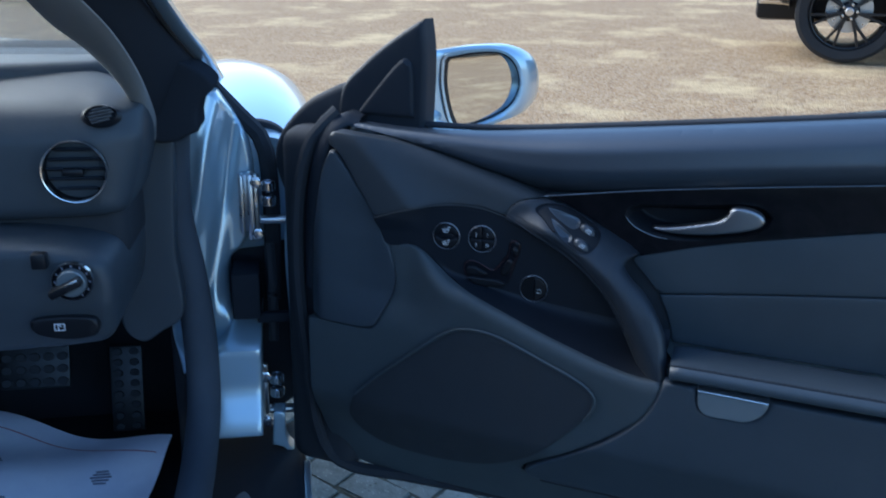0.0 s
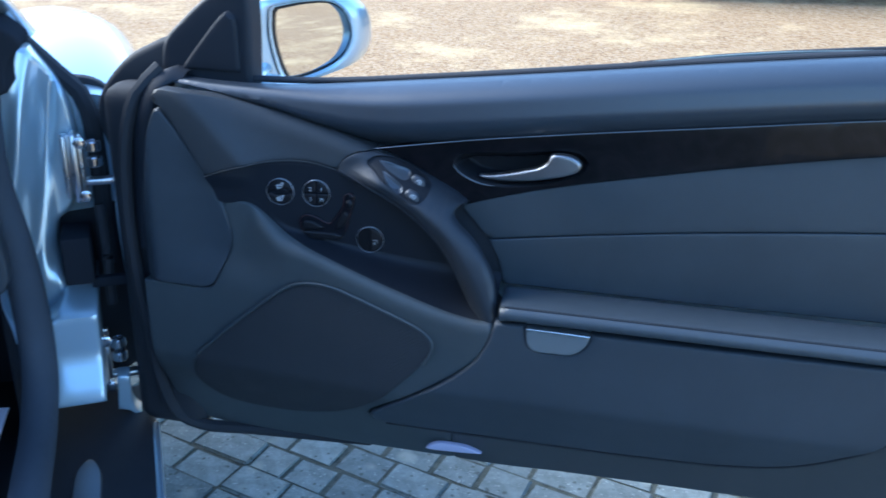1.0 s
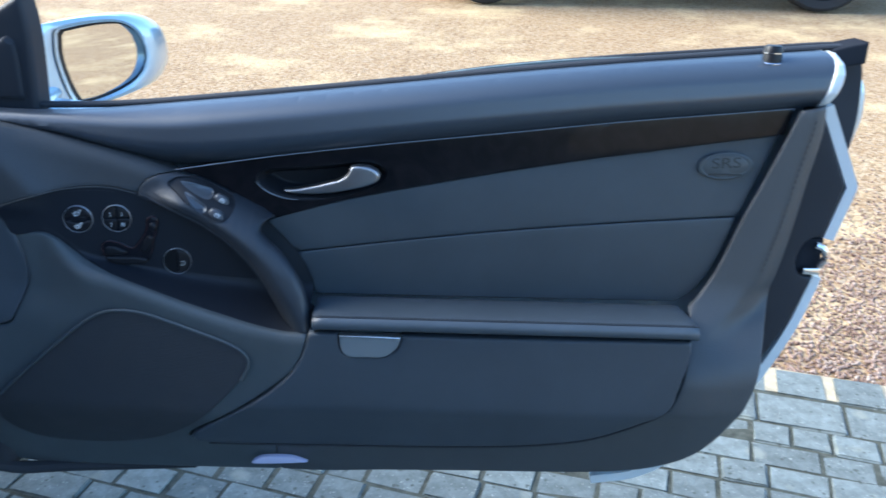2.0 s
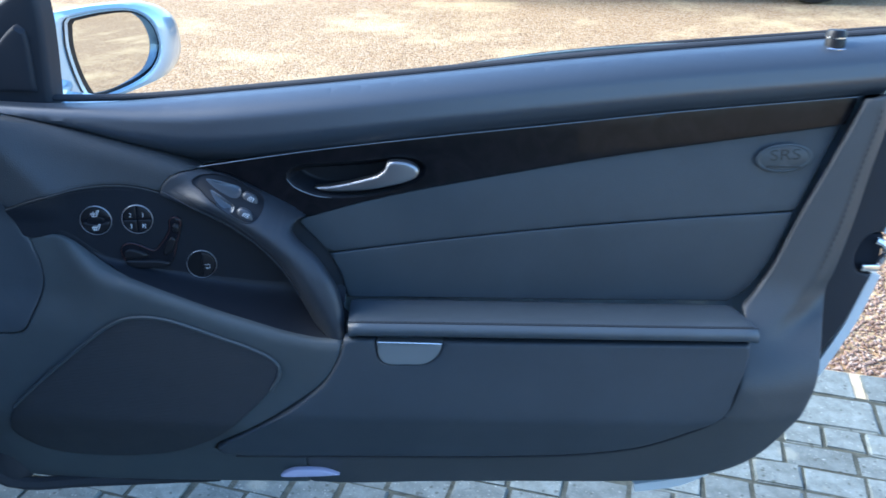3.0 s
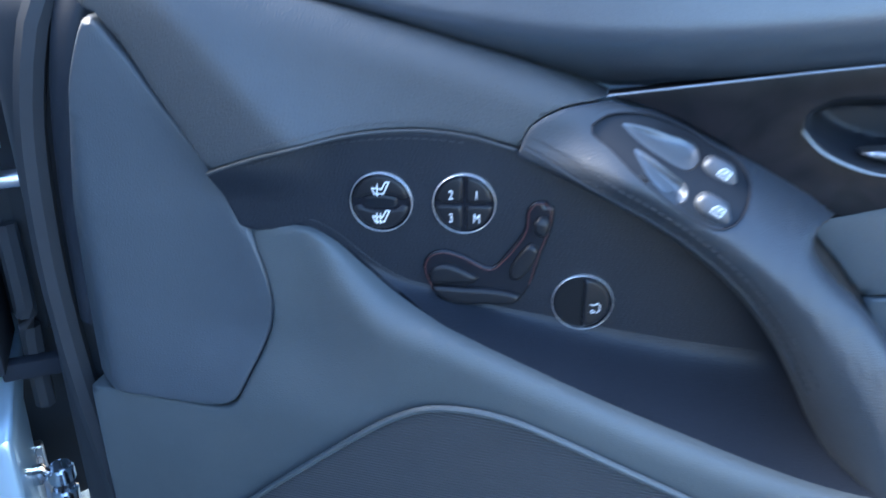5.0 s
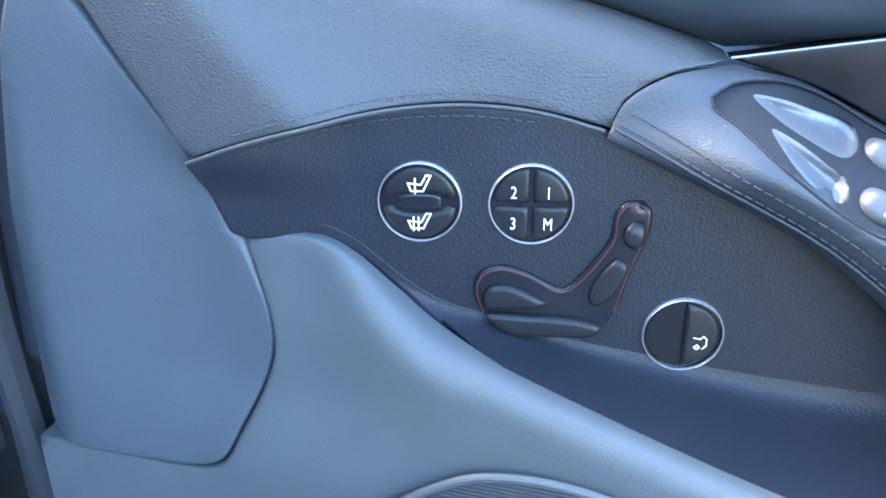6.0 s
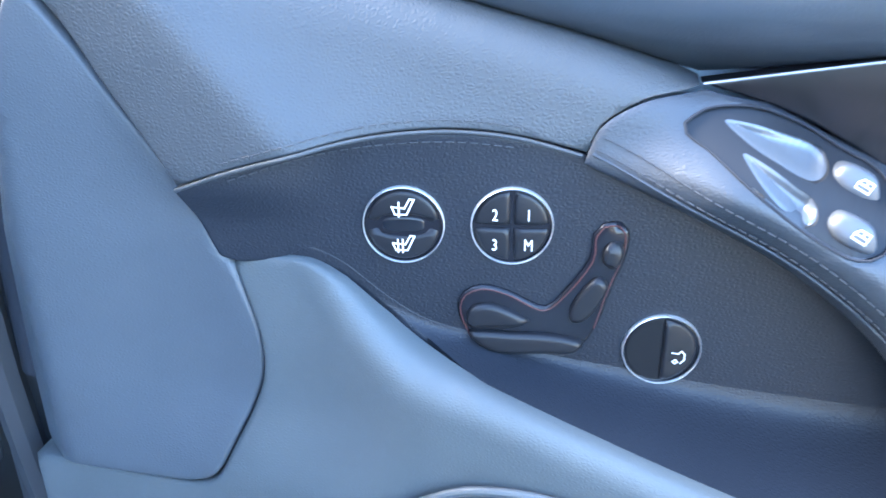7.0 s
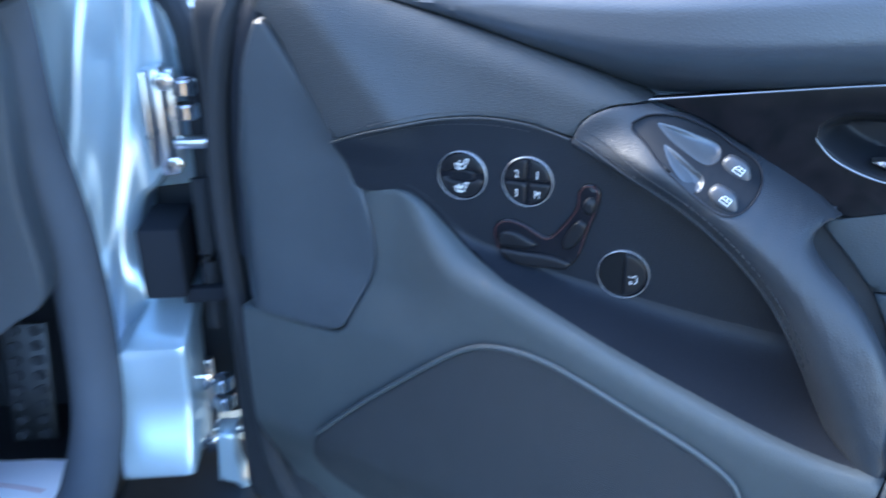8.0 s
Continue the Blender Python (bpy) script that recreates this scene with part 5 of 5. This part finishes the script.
part("opening_seal", tube([(-0.172, 1.26, 0.935), (-0.178, 1.285, 0.90), (-0.183, 1.305, 0.80), (-0.169, 1.305, 0.70), (-0.158, 1.285, 0.60), (-0.155, 1.25, 0.505), (-0.156, 1.17, 0.462), (-0.157, 1.0, 0.450), (-0.157, 0.2, 0.447)], 0.026, 0.02, 12, 0.026, up=(1, 0, 0)), SEAL, car, "thick dark cloth-faced opening seal")
part("a_pillar", strip([(-0.178, 0.730, 1.150), (-0.190, 0.830, 1.132), (-0.186, 0.980, 1.085), (-0.183, 1.100, 1.028), (-0.186, 1.200, 0.965), (-0.193, 1.250, 0.923)], [(-0.157, 0.880, 1.146), (-0.163, 0.980, 1.126), (-0.157, 1.120, 1.080), (-0.142, 1.260, 1.031), (-0.123, 1.420, 0.975)], 0.012, 0.05), FELT, car, "black windscreen pillar seal")
part("pillar_skin", strip([(-0.153, 0.930, 1.145), (-0.156, 1.020, 1.125), (-0.153, 1.180, 1.077), (-0.142, 1.320, 1.029), (-0.124, 1.460, 0.972)], [(-0.134, 0.930, 1.144), (-0.136, 1.020, 1.125), (-0.131, 1.180, 1.079), (-0.119, 1.320, 1.033), (-0.112, 1.460, 0.983)], 0.010, 0.03), PAINT, car, "pale blue painted pillar skin")
part("pillar_foot", panel([(-0.200, 1.000), (-0.168, 1.036), (-0.128, 1.024), (-0.106, 1.0), (-0.122, 0.982), (-0.130, 0.962), (-0.131, 0.938, 1), (-0.146, 0.932), (-0.163, 0.924), (-0.192, 0.925), (-0.205, 0.95)], lambda x, z: 1.215 + 0 * x, 0.006, 0.006, 0.10, 0.01), FELT, car, "black pillar foot cover")
screen = part("windscreen", moved(box(-1.32, -0.21, -0.002, 0.002, 0.0, 0.62, 0.0008, 1), Matrix.Translation((0, 1.49, 0.985)) @ Matrix.Rotation(radians(73), 4, "X")), SCREEN, car, "tinted laminated windscreen")
screen.visible_shadow = False
part("drip_rail", tube([(-0.153, 0.930, 1.145), (-0.156, 1.020, 1.125), (-0.153, 1.180, 1.077), (-0.142, 1.320, 1.029), (-0.124, 1.460, 0.972)], 0.004, 0.03), RUBBER, car, "thin black drip rail")
part("pillar_trim", strip([(-0.212, 0.700, 1.149), (-0.226, 0.820, 1.125), (-0.235, 0.940, 1.095), (-0.225, 1.040, 1.060), (-0.210, 1.120, 1.013), (-0.203, 1.170, 0.971), (-0.200, 1.210, 0.930)], [(-0.176, 0.720, 1.150), (-0.188, 0.820, 1.133), (-0.185, 0.970, 1.086), (-0.182, 1.090, 1.029), (-0.184, 1.180, 0.968), (-0.186, 1.200, 0.948), (-0.188, 1.220, 0.928)], 0.014, 0.03), CLOTH_GREY, car, "grey cloth pillar trim")
part("front_wing", sweep([(x, y, z) for x, y, z in curve([(-0.10, 1.42, 0.80), (-0.11, 1.6, 0.83), (-0.12, 1.85, 0.85), (-0.14, 2.15, 0.845), (-0.20, 2.5, 0.80), (-0.3, 2.75, 0.68)], step=0.05)], disc(0.16, 0.105, 28)), PAINT, car, "pale blue painted front wing")
part("wing_gutter", tube([(-0.128, 1.44, 0.972), (-0.085, 1.42, 0.928), (-0.055, 1.40, 0.899), (-0.046, 1.39, 0.875), (-0.041, 1.39, 0.80), (-0.045, 1.39, 0.62)], 0.014, 0.02, up=(0, 1, 0)), RUBBER, car, "black rubber wing gutter")
part("bonnet", moved(panel([(-1.45, 1.55), (-0.25, 1.52), (-0.22, 2.0), (-0.3, 2.6), (-1.4, 2.6)], lambda x, z: -0.05 * np.sin((x + 1.45) / 1.23 * math.pi) + 0.10 * smooth(z, 1.6, 2.7), 0.03, 0.03, 0.05, 0.08), Matrix.Translation((0, 0, 1.0)) @ Matrix.Rotation(radians(-90), 4, "X")), PAINT, car, "pale blue painted bonnet")
part("scuttle", box(-1.35, -0.20, 1.48, 1.62, 0.97, 1.036, 0.008), RUBBER, car, "black scuttle strip")
# Dashboard end.
dash = part("dashboard", panel([(-1.35, 0.868, 1), (-0.235, 0.856), (-0.212, 0.862), (-0.198, 0.90), (-0.186, 0.95), (-0.190, 0.99), (-0.215, 1.005), (-0.27, 1.024), (-0.40, 1.033), (-1.35, 1.035, 1)], lambda x, z: 1.075 + 0.6 * np.clip(z - 0.955, 0, 1) + 6 * np.clip(z - 0.985, 0, 1) ** 1.3 + 0.02 * smooth(x, -0.24, -0.19), 0.02, 0.02, 0.25, 0.012), DASH, car, "dark grey dashboard end")
# Black box in place of the shade below the dash lip.
part("dash_ledge", box(-1.35, -0.215, 1.10, 1.40, 0.79, 0.87, 0.02, 4), RUBBER, car, "black box for the shaded recess under the dashboard")
part("dash_top", moved(panel([(-1.35, 1.23), (-0.24, 1.23), (-0.20, 1.48), (-1.35, 1.60)], lambda x, z: 0 * x, 0.02, 0.02, 0.05, 0.06), Matrix.Translation((0, 0, 1.034)) @ Matrix.Rotation(radians(-90), 4, "X")), DASH, car, "dark grey dashboard top")
lower = part("lower_dash", panel([(-1.35, 0.84, 1), (-0.235, 0.828), (-0.218, 0.80), (-0.222, 0.745), (-0.232, 0.716), (-0.27, 0.707), (-1.35, 0.702, 1)], lambda x, z: 1.0 + 0.3 * np.clip(0.77 - z, 0, 1), 0.015, 0.02, 0.25, 0.012), DASH, car, "dark grey lower dashboard")
part("dash_side", panel([(-0.203, 0.934, 1), (-0.167, 0.925, 1), (-0.177, 0.766), (-0.176, 0.655), (-0.205, 0.634), (-0.234, 0.618), (-0.258, 0.637), (-0.260, 0.700), (-0.242, 0.768), (-0.224, 0.853)], lambda x, z: 1.235 + 0 * x, 0.004, 0.004, 0.03, 0.012), DASH, car, "dark grey dashboard side panel")


def at_dash(x, y, z):
    return Matrix.Translation((x, y, z))


vent = part("air_vent", moved(lathe([(0.0, -0.03), (0.034, -0.03), (0.036, 0.004), (0.0375, 0.006)], 40), at_dash(-0.261, 1.068, 0.919)), WELL, dash, "round air vent with a chrome ring")
part("vent_ring", moved(lathe([(0.0360, 0.002), (0.0362, 0.010), (0.0376, 0.0105), (0.0383, 0.003)], 48), at_dash(-0.261, 1.066, 0.919)), CHROME, dash, "chrome vent ring")
for k in range(5):
    dz = -0.024 + k * 0.012
    w = math.sqrt(0.034**2 - dz**2)
    part("vent_slat", moved(box(-w, w, -0.010, 0.010, -0.0012, 0.0012, 0.0008, 1), at_dash(-0.261, 1.072, 0.919 + dz) @ Matrix.Rotation(radians(-20), 4, "X")), GLOSSY, dash)
part("vent_thumb", box(-0.275, -0.25, 1.055, 1.068, 0.914, 0.923, 0.003), BLACK, dash)
part("side_vent", moved(lathe([(0.0, 0.0), (0.017, 0.0), (0.019, 0.004), (0.022, 0.001), (0.024, -0.002)], 32), Matrix.Translation((-0.229, 1.085, 0.982)) @ Matrix.Rotation(radians(-32), 4, "X") @ Matrix.Diagonal((1, 1, 0.62, 1))), BLACK, dash, "small oval side vent")
for k in range(-2, 3):
    part("side_vent_slat", moved(box(-0.015 + abs(k) * 0.002, 0.015 - abs(k) * 0.002, -0.0012, 0.0008, -0.0012, 0.0012, 0.0004, 1), Matrix.Translation((-0.229, 1.083, 0.9835)) @ Matrix.Rotation(radians(-32), 4, "X") @ Matrix.Translation((0, 0, k * 0.0042)) @ Matrix.Rotation(radians(-14), 4, "Y")), DASH, dash)
light = part("light_switch", moved(lathe([(0.0, 0.004), (0.021, 0.004), (0.0235, 0.001)], 40), at_dash(-0.259, 0.990, 0.805)), GLOSSY, lower, "rotary light switch")
part("switch_ring", moved(lathe([(0.0215, 0.002), (0.022, 0.006), (0.0235, 0.006), (0.024, 0.0)], 40), at_dash(-0.259, 0.990, 0.805)), CHROME, lower)
knob = part("switch_knob", moved(lathe([(0.0165, 0.004), (0.0160, 0.012), (0.0145, 0.0135), (0, 0.0135)], 32), at_dash(-0.259, 0.990, 0.805)), TABMETAL, lower, "satin silver light knob")
lean = at_dash(-0.259, 0.990, 0.805) @ Matrix.Rotation(radians(-26), 4, "Y")
part("switch_grip", moved(box(-0.024, 0.0145, -0.027, -0.004, -0.0050, 0.0050, 0.0025), lean), BLACK, lower, "black grip bar across the knob")
part("grip_edge", moved(box(-0.002, 0.0135, -0.0275, -0.022, 0.0022, 0.0046, 0.001), lean), CHROME, lower)
for k in range(9):
    a0 = radians(-60 + 30 * k)
    part("dial_mark", moved(box(-0.0010, 0.0010, -0.0048, -0.0040, -0.0016, 0.0016, 0.0003, 1), at_dash(-0.259 + 0.0192 * math.cos(a0), 0.990, 0.805 + 0.0192 * math.sin(a0))), PRINT, lower)
part("level_switch", box(-0.302, -0.285, 0.984, 1.0, 0.821, 0.840, 0.003), BLACK, lower, "small black rocker switch")
part("brake_release", panel([(-0.315, 0.752), (-0.27, 0.758), (-0.240, 0.752), (-0.240, 0.735), (-0.27, 0.728), (-0.31, 0.738)], lambda x, z: 0.995 + 0 * x, 0.003, 0.003, 0.02, 0.008), BLACK, lower, "black parking brake release")
part("release_symbol", strokes([[(-0.287, 0.742), (-0.287, 0.750), (-0.276, 0.750), (-0.276, 0.742), (-0.287, 0.742)], [(-0.283, 0.743), (-0.283, 0.749), (-0.280, 0.747)]], lambda x, z: 0.994, 0.0012), WHITE, lower, "white release symbol")
part("footwell", box(-1.35, -0.17, -0.95, 1.75, 0.16, 0.30, 0.01), CARPET, car, "dark carpet floor")
# Unseen cabin closers, added so the door reflects and gathers less light.
part("rear_bulkhead", box(-1.35, -0.02, -1.02, -0.95, 0.16, 0.92, 0.02), CARPET, car, "unseen dark cabin rear added to shade the door")
part("far_side", box(-1.43, -1.35, -1.02, 1.75, 0.16, 0.90, 0.02), CARPET, car, "unseen dark cabin side added to shade the door")
part("centre_tunnel", box(-0.82, -0.62, -0.95, 1.3, 0.29, 0.58, 0.04, 3), CARPET, car, "unseen dark tunnel added to shade the door")
part("bulkhead", box(-1.35, -0.20, 1.62, 1.75, 0.28, 1.0, 0.01), CARPET, car, "dark carpeted bulkhead")
part("footwell_side", box(-0.215, -0.19, 1.36, 1.70, 0.28, 0.84, 0.01), CARPET, car, "dark carpeted footwell side")


def pedal(x0, x1, y0, z0, z1, lean, rows, cols, label):
    c = Matrix.Translation(((x0 + x1) / 2, y0, (z0 + z1) / 2)) @ Matrix.Rotation(radians(lean), 4, "X")
    w, h = x1 - x0, z1 - z0
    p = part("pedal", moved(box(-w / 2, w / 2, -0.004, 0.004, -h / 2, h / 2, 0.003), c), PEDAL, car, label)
    for r in range(rows):
        for q in range(cols):
            part("rubber_stud", moved(lathe([(0.0, 0.004), (min(w / cols, h / rows) * 0.33, 0.004), (min(w / cols, h / rows) * 0.40, 0.0)], 14), c @ Matrix.Translation((-w / 2 + w * (q + 0.5) / cols, -0.003, -h / 2 + h * (r + 0.5) / rows)) @ Matrix.Diagonal((1.15, 1, 0.9, 1))), RUBBER, p)


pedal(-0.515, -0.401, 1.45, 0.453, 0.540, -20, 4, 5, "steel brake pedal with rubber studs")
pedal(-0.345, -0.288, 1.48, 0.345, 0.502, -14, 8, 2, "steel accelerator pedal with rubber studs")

paper = thing("floor_paper", "pale paper footwell mat with faint print and red line", "paper mat", (-0.40, 1.15, 0.302), BODY)
sheet = moved(panel([(-0.80, 1.02, 1), (-0.80, 1.40), (-0.60, 1.385), (-0.46, 1.345), (-0.36, 1.30), (-0.27, 1.262), (-0.205, 1.235, 1), (-0.225, 1.05), (-0.235, 0.70, 1), (-0.80, 0.70, 1)], lambda x, z: 0.010 * np.sin(x * 21 + z * 7) + 0.006 * np.sin(z * 33 - x * 9), 0.0, 0.0, 0.001, 0.012), Matrix.Translation((0, 0, 0.39)) @ Matrix.Diagonal((1.078, 1.078, 1, 1)) @ Matrix.Rotation(radians(-90), 4, "X"))
mat = part("sheet", sheet, PAPER, paper)


def on_paper(x, z):
    return 0.010 * math.sin(x * 21 + z * 7) + 0.006 * math.sin(z * 33 - x * 9) - 0.0006


flat = Matrix.Translation((0, 0, 0.39)) @ Matrix.Diagonal((1.078, 1.078, 1, 1)) @ Matrix.Rotation(radians(-90), 4, "X")
line = curve([(-0.62, 1.34), (-0.46, 1.30), (-0.36, 1.255), (-0.225, 1.195)], step=0.01)
part("red_line", moved(strokes([[tuple(p) for p in line]], on_paper, 0.002), flat), REDPRINT, mat)
for x0, z0, n in ((-0.30, 1.16, 5), (-0.46, 1.20, 5)):
    part("print_patch", moved(strokes([[(x0 - 0.012 + 0.003 * abs(k - 2), z0 + 0.006 * (k - 2)), (x0 + 0.014 - 0.003 * abs(k - 2), z0 + 0.006 * (k - 2))] for k in range(n)], on_paper, 0.004), flat), PRINT, mat)
rnd = random.Random(4)
part("print_block", moved(strokes([[(-0.52 + 0.03 * k + 0.003 * j, 1.12 - 0.022 * j - 0.004 * k), (-0.52 + 0.03 * k + 0.003 * j + rnd.uniform(0.012, 0.024), 1.12 - 0.022 * j - 0.004 * k)] for j in range(4) for k in range(9)], on_paper, 0.004), flat), PRINT, mat)

# ---- ground ----
def sheet_mesh(x0, x1, y0, y1, z, nx=1, ny=1):
    bm = bmesh.new()
    bmesh.ops.create_grid(bm, x_segments=nx, y_segments=ny, size=0.5, matrix=Matrix.Translation(((x0 + x1) / 2, (y0 + y1) / 2, z)) @ Matrix.Diagonal((x1 - x0, y1 - y0, 1, 1)))
    return bm


tagged(part("ground", sheet_mesh(-400, 400, -400, 400, -0.012, 2, 2), GRAVEL), "tan gravel yard with sandy patches", "gravel", kind="structure")
# Paved strip under the car: rows of setts laid at an angle, with a border row against the gravel.
LAY = Matrix.Translation((0.95, 1.80, 0)) @ Matrix.Rotation(radians(-15), 4, "Z")
bed = tagged(part("pavement", moved(box(-6.2, 1.15, -6.2, 0.002, -0.08, -0.0032, 0), LAY), JOINT), "grey paving of weathered concrete setts", "paving", kind="structure")
rnd = random.Random(7)


def stone_mesh(w, d):
    bm = box(-w / 2, w / 2, -d / 2, d / 2, -0.05, 0.0, 0)
    bmesh.ops.bevel(bm, geom=bm.edges[:], offset=0.0038, segments=2, affect="EDGES")
    for v in bm.verts:
        v.co += Vector((rnd.uniform(-1, 1), rnd.uniform(-1, 1), rnd.uniform(-0.6, 0.6))) * 0.0018
    me = bpy.data.meshes.new("sett")
    bm.to_mesh(me)
    bm.free()
    me.shade_smooth()
    me.set_sharp_from_angle(angle=radians(50))
    me.materials.append(STONE)
    return me


SETTS = [stone_mesh(w, 0.0758) for w in (0.080, 0.092, 0.106, 0.120, 0.140)]
LONG = [stone_mesh(w, 0.122) for w in (0.16, 0.19, 0.22)]
WIDE = [stone_mesh(0.115, 0.112) for _ in range(3)]
# Setts out of view, added partly to cut warm bounce from the gravel.
far = []
for row in range(0, 76):
    y = -0.285 - (row - 1) * 0.0775 if row else -0.181
    x = -6.0 + rnd.uniform(0, 0.1)
    while x < 1.0:
        me = rnd.choice(SETTS if row else LONG)
        w = max(v.co.x for v in me.vertices) * 2 + 0.0015
        m = LAY @ pose(x + w / 2, y + rnd.uniform(-0.002, 0.002), rnd.uniform(-0.003, 0.002), rnd.uniform(-0.8, 0.8), rnd.uniform(-0.8, 0.8), rnd.uniform(-1, 1) + (180 if rnd.random() < 0.5 else 0))
        near = row < 12 and -1.75 < x < 0.75
        if near:
            ob = new("sett", me)
            ob.parent = bed
            ob.matrix_basis = m
        else:
            far.append((me, m))
        x += w + rnd.uniform(0.0, 0.002)
x = -3.0
while x < 1.0:
    ob = new("border_sett", rnd.choice(WIDE))
    ob.parent = bed
    ob.matrix_basis = LAY @ pose(x, -0.055, rnd.uniform(-0.002, 0.002), 0, 0, rnd.uniform(-1.5, 1.5))
    x += 0.137
cos, polys = [], []
for me, m in far:
    start = len(cos)
    cos += [(m @ v.co)[:] for v in me.vertices]
    polys += [[start + i for i in f.vertices] for f in me.polygons]
joined = bpy.data.meshes.new("outer_setts")
joined.from_pydata(cos, [], polys)
part("outer_setts", joined, STONE, bed, kind="stuff")
part("sandy_joint", moved(box(-3.2, 1.14, -0.104, 0.004, -0.06, -0.0022, 0), LAY), SAND, bed)

# ---- dark off-road car beyond the door ----
OFF = Matrix.Translation((0.315, 7.43, 0)) @ Matrix.Rotation(radians(-0.8), 4, "Z")
suv = thing("parked_car", "large dark parked off-road car on the gravel", "car", (0, 0, 0), OFF)


def wheel(x):
    c = Matrix.Translation((x, 0, 0.39))
    t = part("wheel", moved(lathe([(0.285, -0.10), (0.285, -0.02), (0.30, 0.0), (0.36, 0.012), (0.385, 0.0), (0.392, -0.03), (0.392, -0.20), (0.36, -0.23), (0.285, -0.23)], 56), c), TYRE, suv, "wide black road wheel")
    part("rim", moved(lathe([(0.288, -0.02), (0.282, 0.002), (0.272, 0.0), (0.265, -0.03), (0.262, -0.20)], 56), c), RIM, t, "dark alloy rim")
    part("hub", moved(lathe([(0.075, -0.03), (0.06, 0.0), (0.035, 0.006), (0.034, 0.010), (0.0, 0.010)], 32), c), RIM, t)
    part("brake_disc", moved(lathe([(0.17, -0.12), (0.17, -0.10), (0.0, -0.10)], 40), c), STEEL, t)
    part("hub_cap", moved(lathe([(0.032, 0.010), (0.028, 0.014), (0, 0.015)], 24), c), CHROME, t)
    for k in range(7):
        spoke = join([moved(sweep([(0.05, 0.0, 0), (0.15, 0.004, 0.012 * s), (0.272, 0.006, 0.038 * s)], [(-0.012, -0.012), (0.012, -0.012), (0.009, 0.012), (-0.009, 0.012)], up=(0, -1, 0)), Matrix()) for s in (-1, 1)])
        part("spoke", moved(spoke, c @ Matrix.Rotation(2 * math.pi * k / 7 + 0.2, 4, "Y")), RIM, t)
    for k in range(5):
        part("wheel_nut", moved(lathe([(0.011, 0.0), (0.011, 0.014), (0, 0.015)], 6), c @ Matrix.Rotation(2 * math.pi * k / 5, 4, "Y") @ Matrix.Translation((0.055, 0, 0))), CHROME, t)


wheel(0.0)
wheel(2.815)
side = [(-0.66, 0.47), (-0.73, 0.62), (-0.72, 0.95), (-0.60, 1.12), (0.45, 1.18), (1.15, 1.75), (3.4, 1.78), (3.85, 1.15), (3.9, 0.5), (3.75, 0.32), (3.40, 0.34, 1)]
arch = lambda cx: [(cx + 0.44 * math.cos(a), 0.39 + 0.44 * math.sin(a)) for a in np.linspace(0.0, math.pi, 12)]
part("body", panel([*side, *arch(2.815), (2.35, 0.32, 1), (0.55, 0.32, 1), *arch(0.0), (-0.45, 0.46, 1)], lambda x, z: 0.02 - 0.03 * np.sin(np.clip(z, 0, 1.2) / 1.2 * math.pi) + 0.35 * np.clip(z - 1.1, 0, 1), 0.05, 0.05, 1.7, 0.08), DARKPAINT, suv, "black painted body")
part("underbody", box(-0.7, 3.6, 0.25, 1.6, 0.28, 0.6, 0.05), BLACK, suv)
part("window", panel([(0.62, 1.20), (1.22, 1.66), (3.2, 1.68), (3.45, 1.22)], lambda x, z: 0.35 * np.clip(z - 1.1, 0, 1) - 0.02, 0.02, 0.01, 0.02, 0.1), SMOKE, suv, "dark side glass")
part("exhaust_tip", moved(tube([(-0.45, 0.14, 0.44), (-0.56, 0.08, 0.455), (-0.66, 0.04, 0.46)], 0.03, 0.03, 14), Matrix()), CHROME, suv, "bright exhaust tip")

twin = copy_thing(suv, Matrix.Translation((14.0, 3.6, 0)) @ Matrix.Rotation(radians(-86), 4, "Z"))
for ob in (suv, twin):
    tagged(ob, group="parked cars")

# ---- unseen plain wall, added behind to dim low sky light on the door ----
SHADE_WALL = material("unseen_wall_render", (0.112, 0.118, 0.126), 0.9, mottle=0.12, mottle_scale=3, grain=(60, 0.004, 0.4))
tagged(part("wall_south", box(-14, -0.6, -5.3, -5.0, -0.03, 5.6, 0), SHADE_WALL), "unseen plain wall added to dim the low sky", "wall", kind="structure")

# Loose stones that lie nearest, beyond the border row.
rnd = random.Random(11)
ball = bmesh.new()
bmesh.ops.create_icosphere(ball, subdivisions=1, radius=1)
unit = [v.co.copy() for v in ball.verts]
tris = [[v.index for v in f.verts] for f in ball.faces]
ball.free()
cos, polys = [], []
for k in range(24000):
    u, v = rnd.gauss(0.55, 0.42), abs(rnd.gauss(0, 0.75))
    p = LAY @ Vector((u + 0.4 * v, 0.012 + v, 0))
    r = rnd.uniform(0.0025, 0.0065)
    m = Matrix.Translation((p.x, p.y, -0.011 + r * 0.3)) @ Euler([rnd.uniform(0, 6) for _ in range(3)]).to_matrix().to_4x4() @ Matrix.Diagonal((r * rnd.uniform(0.8, 1.3), r, r * rnd.uniform(0.5, 0.8), 1))
    start = len(cos)
    cos += [(m @ c)[:] for c in unit]
    polys += [[start + i for i in t] for t in tris]
stones = bpy.data.meshes.new("loose_gravel")
stones.from_pydata(cos, [], polys)
tagged(part("loose_gravel", stones, PEBBLE, angle=70), "loose tan and brown gravel stones", "gravel", kind="stuff")
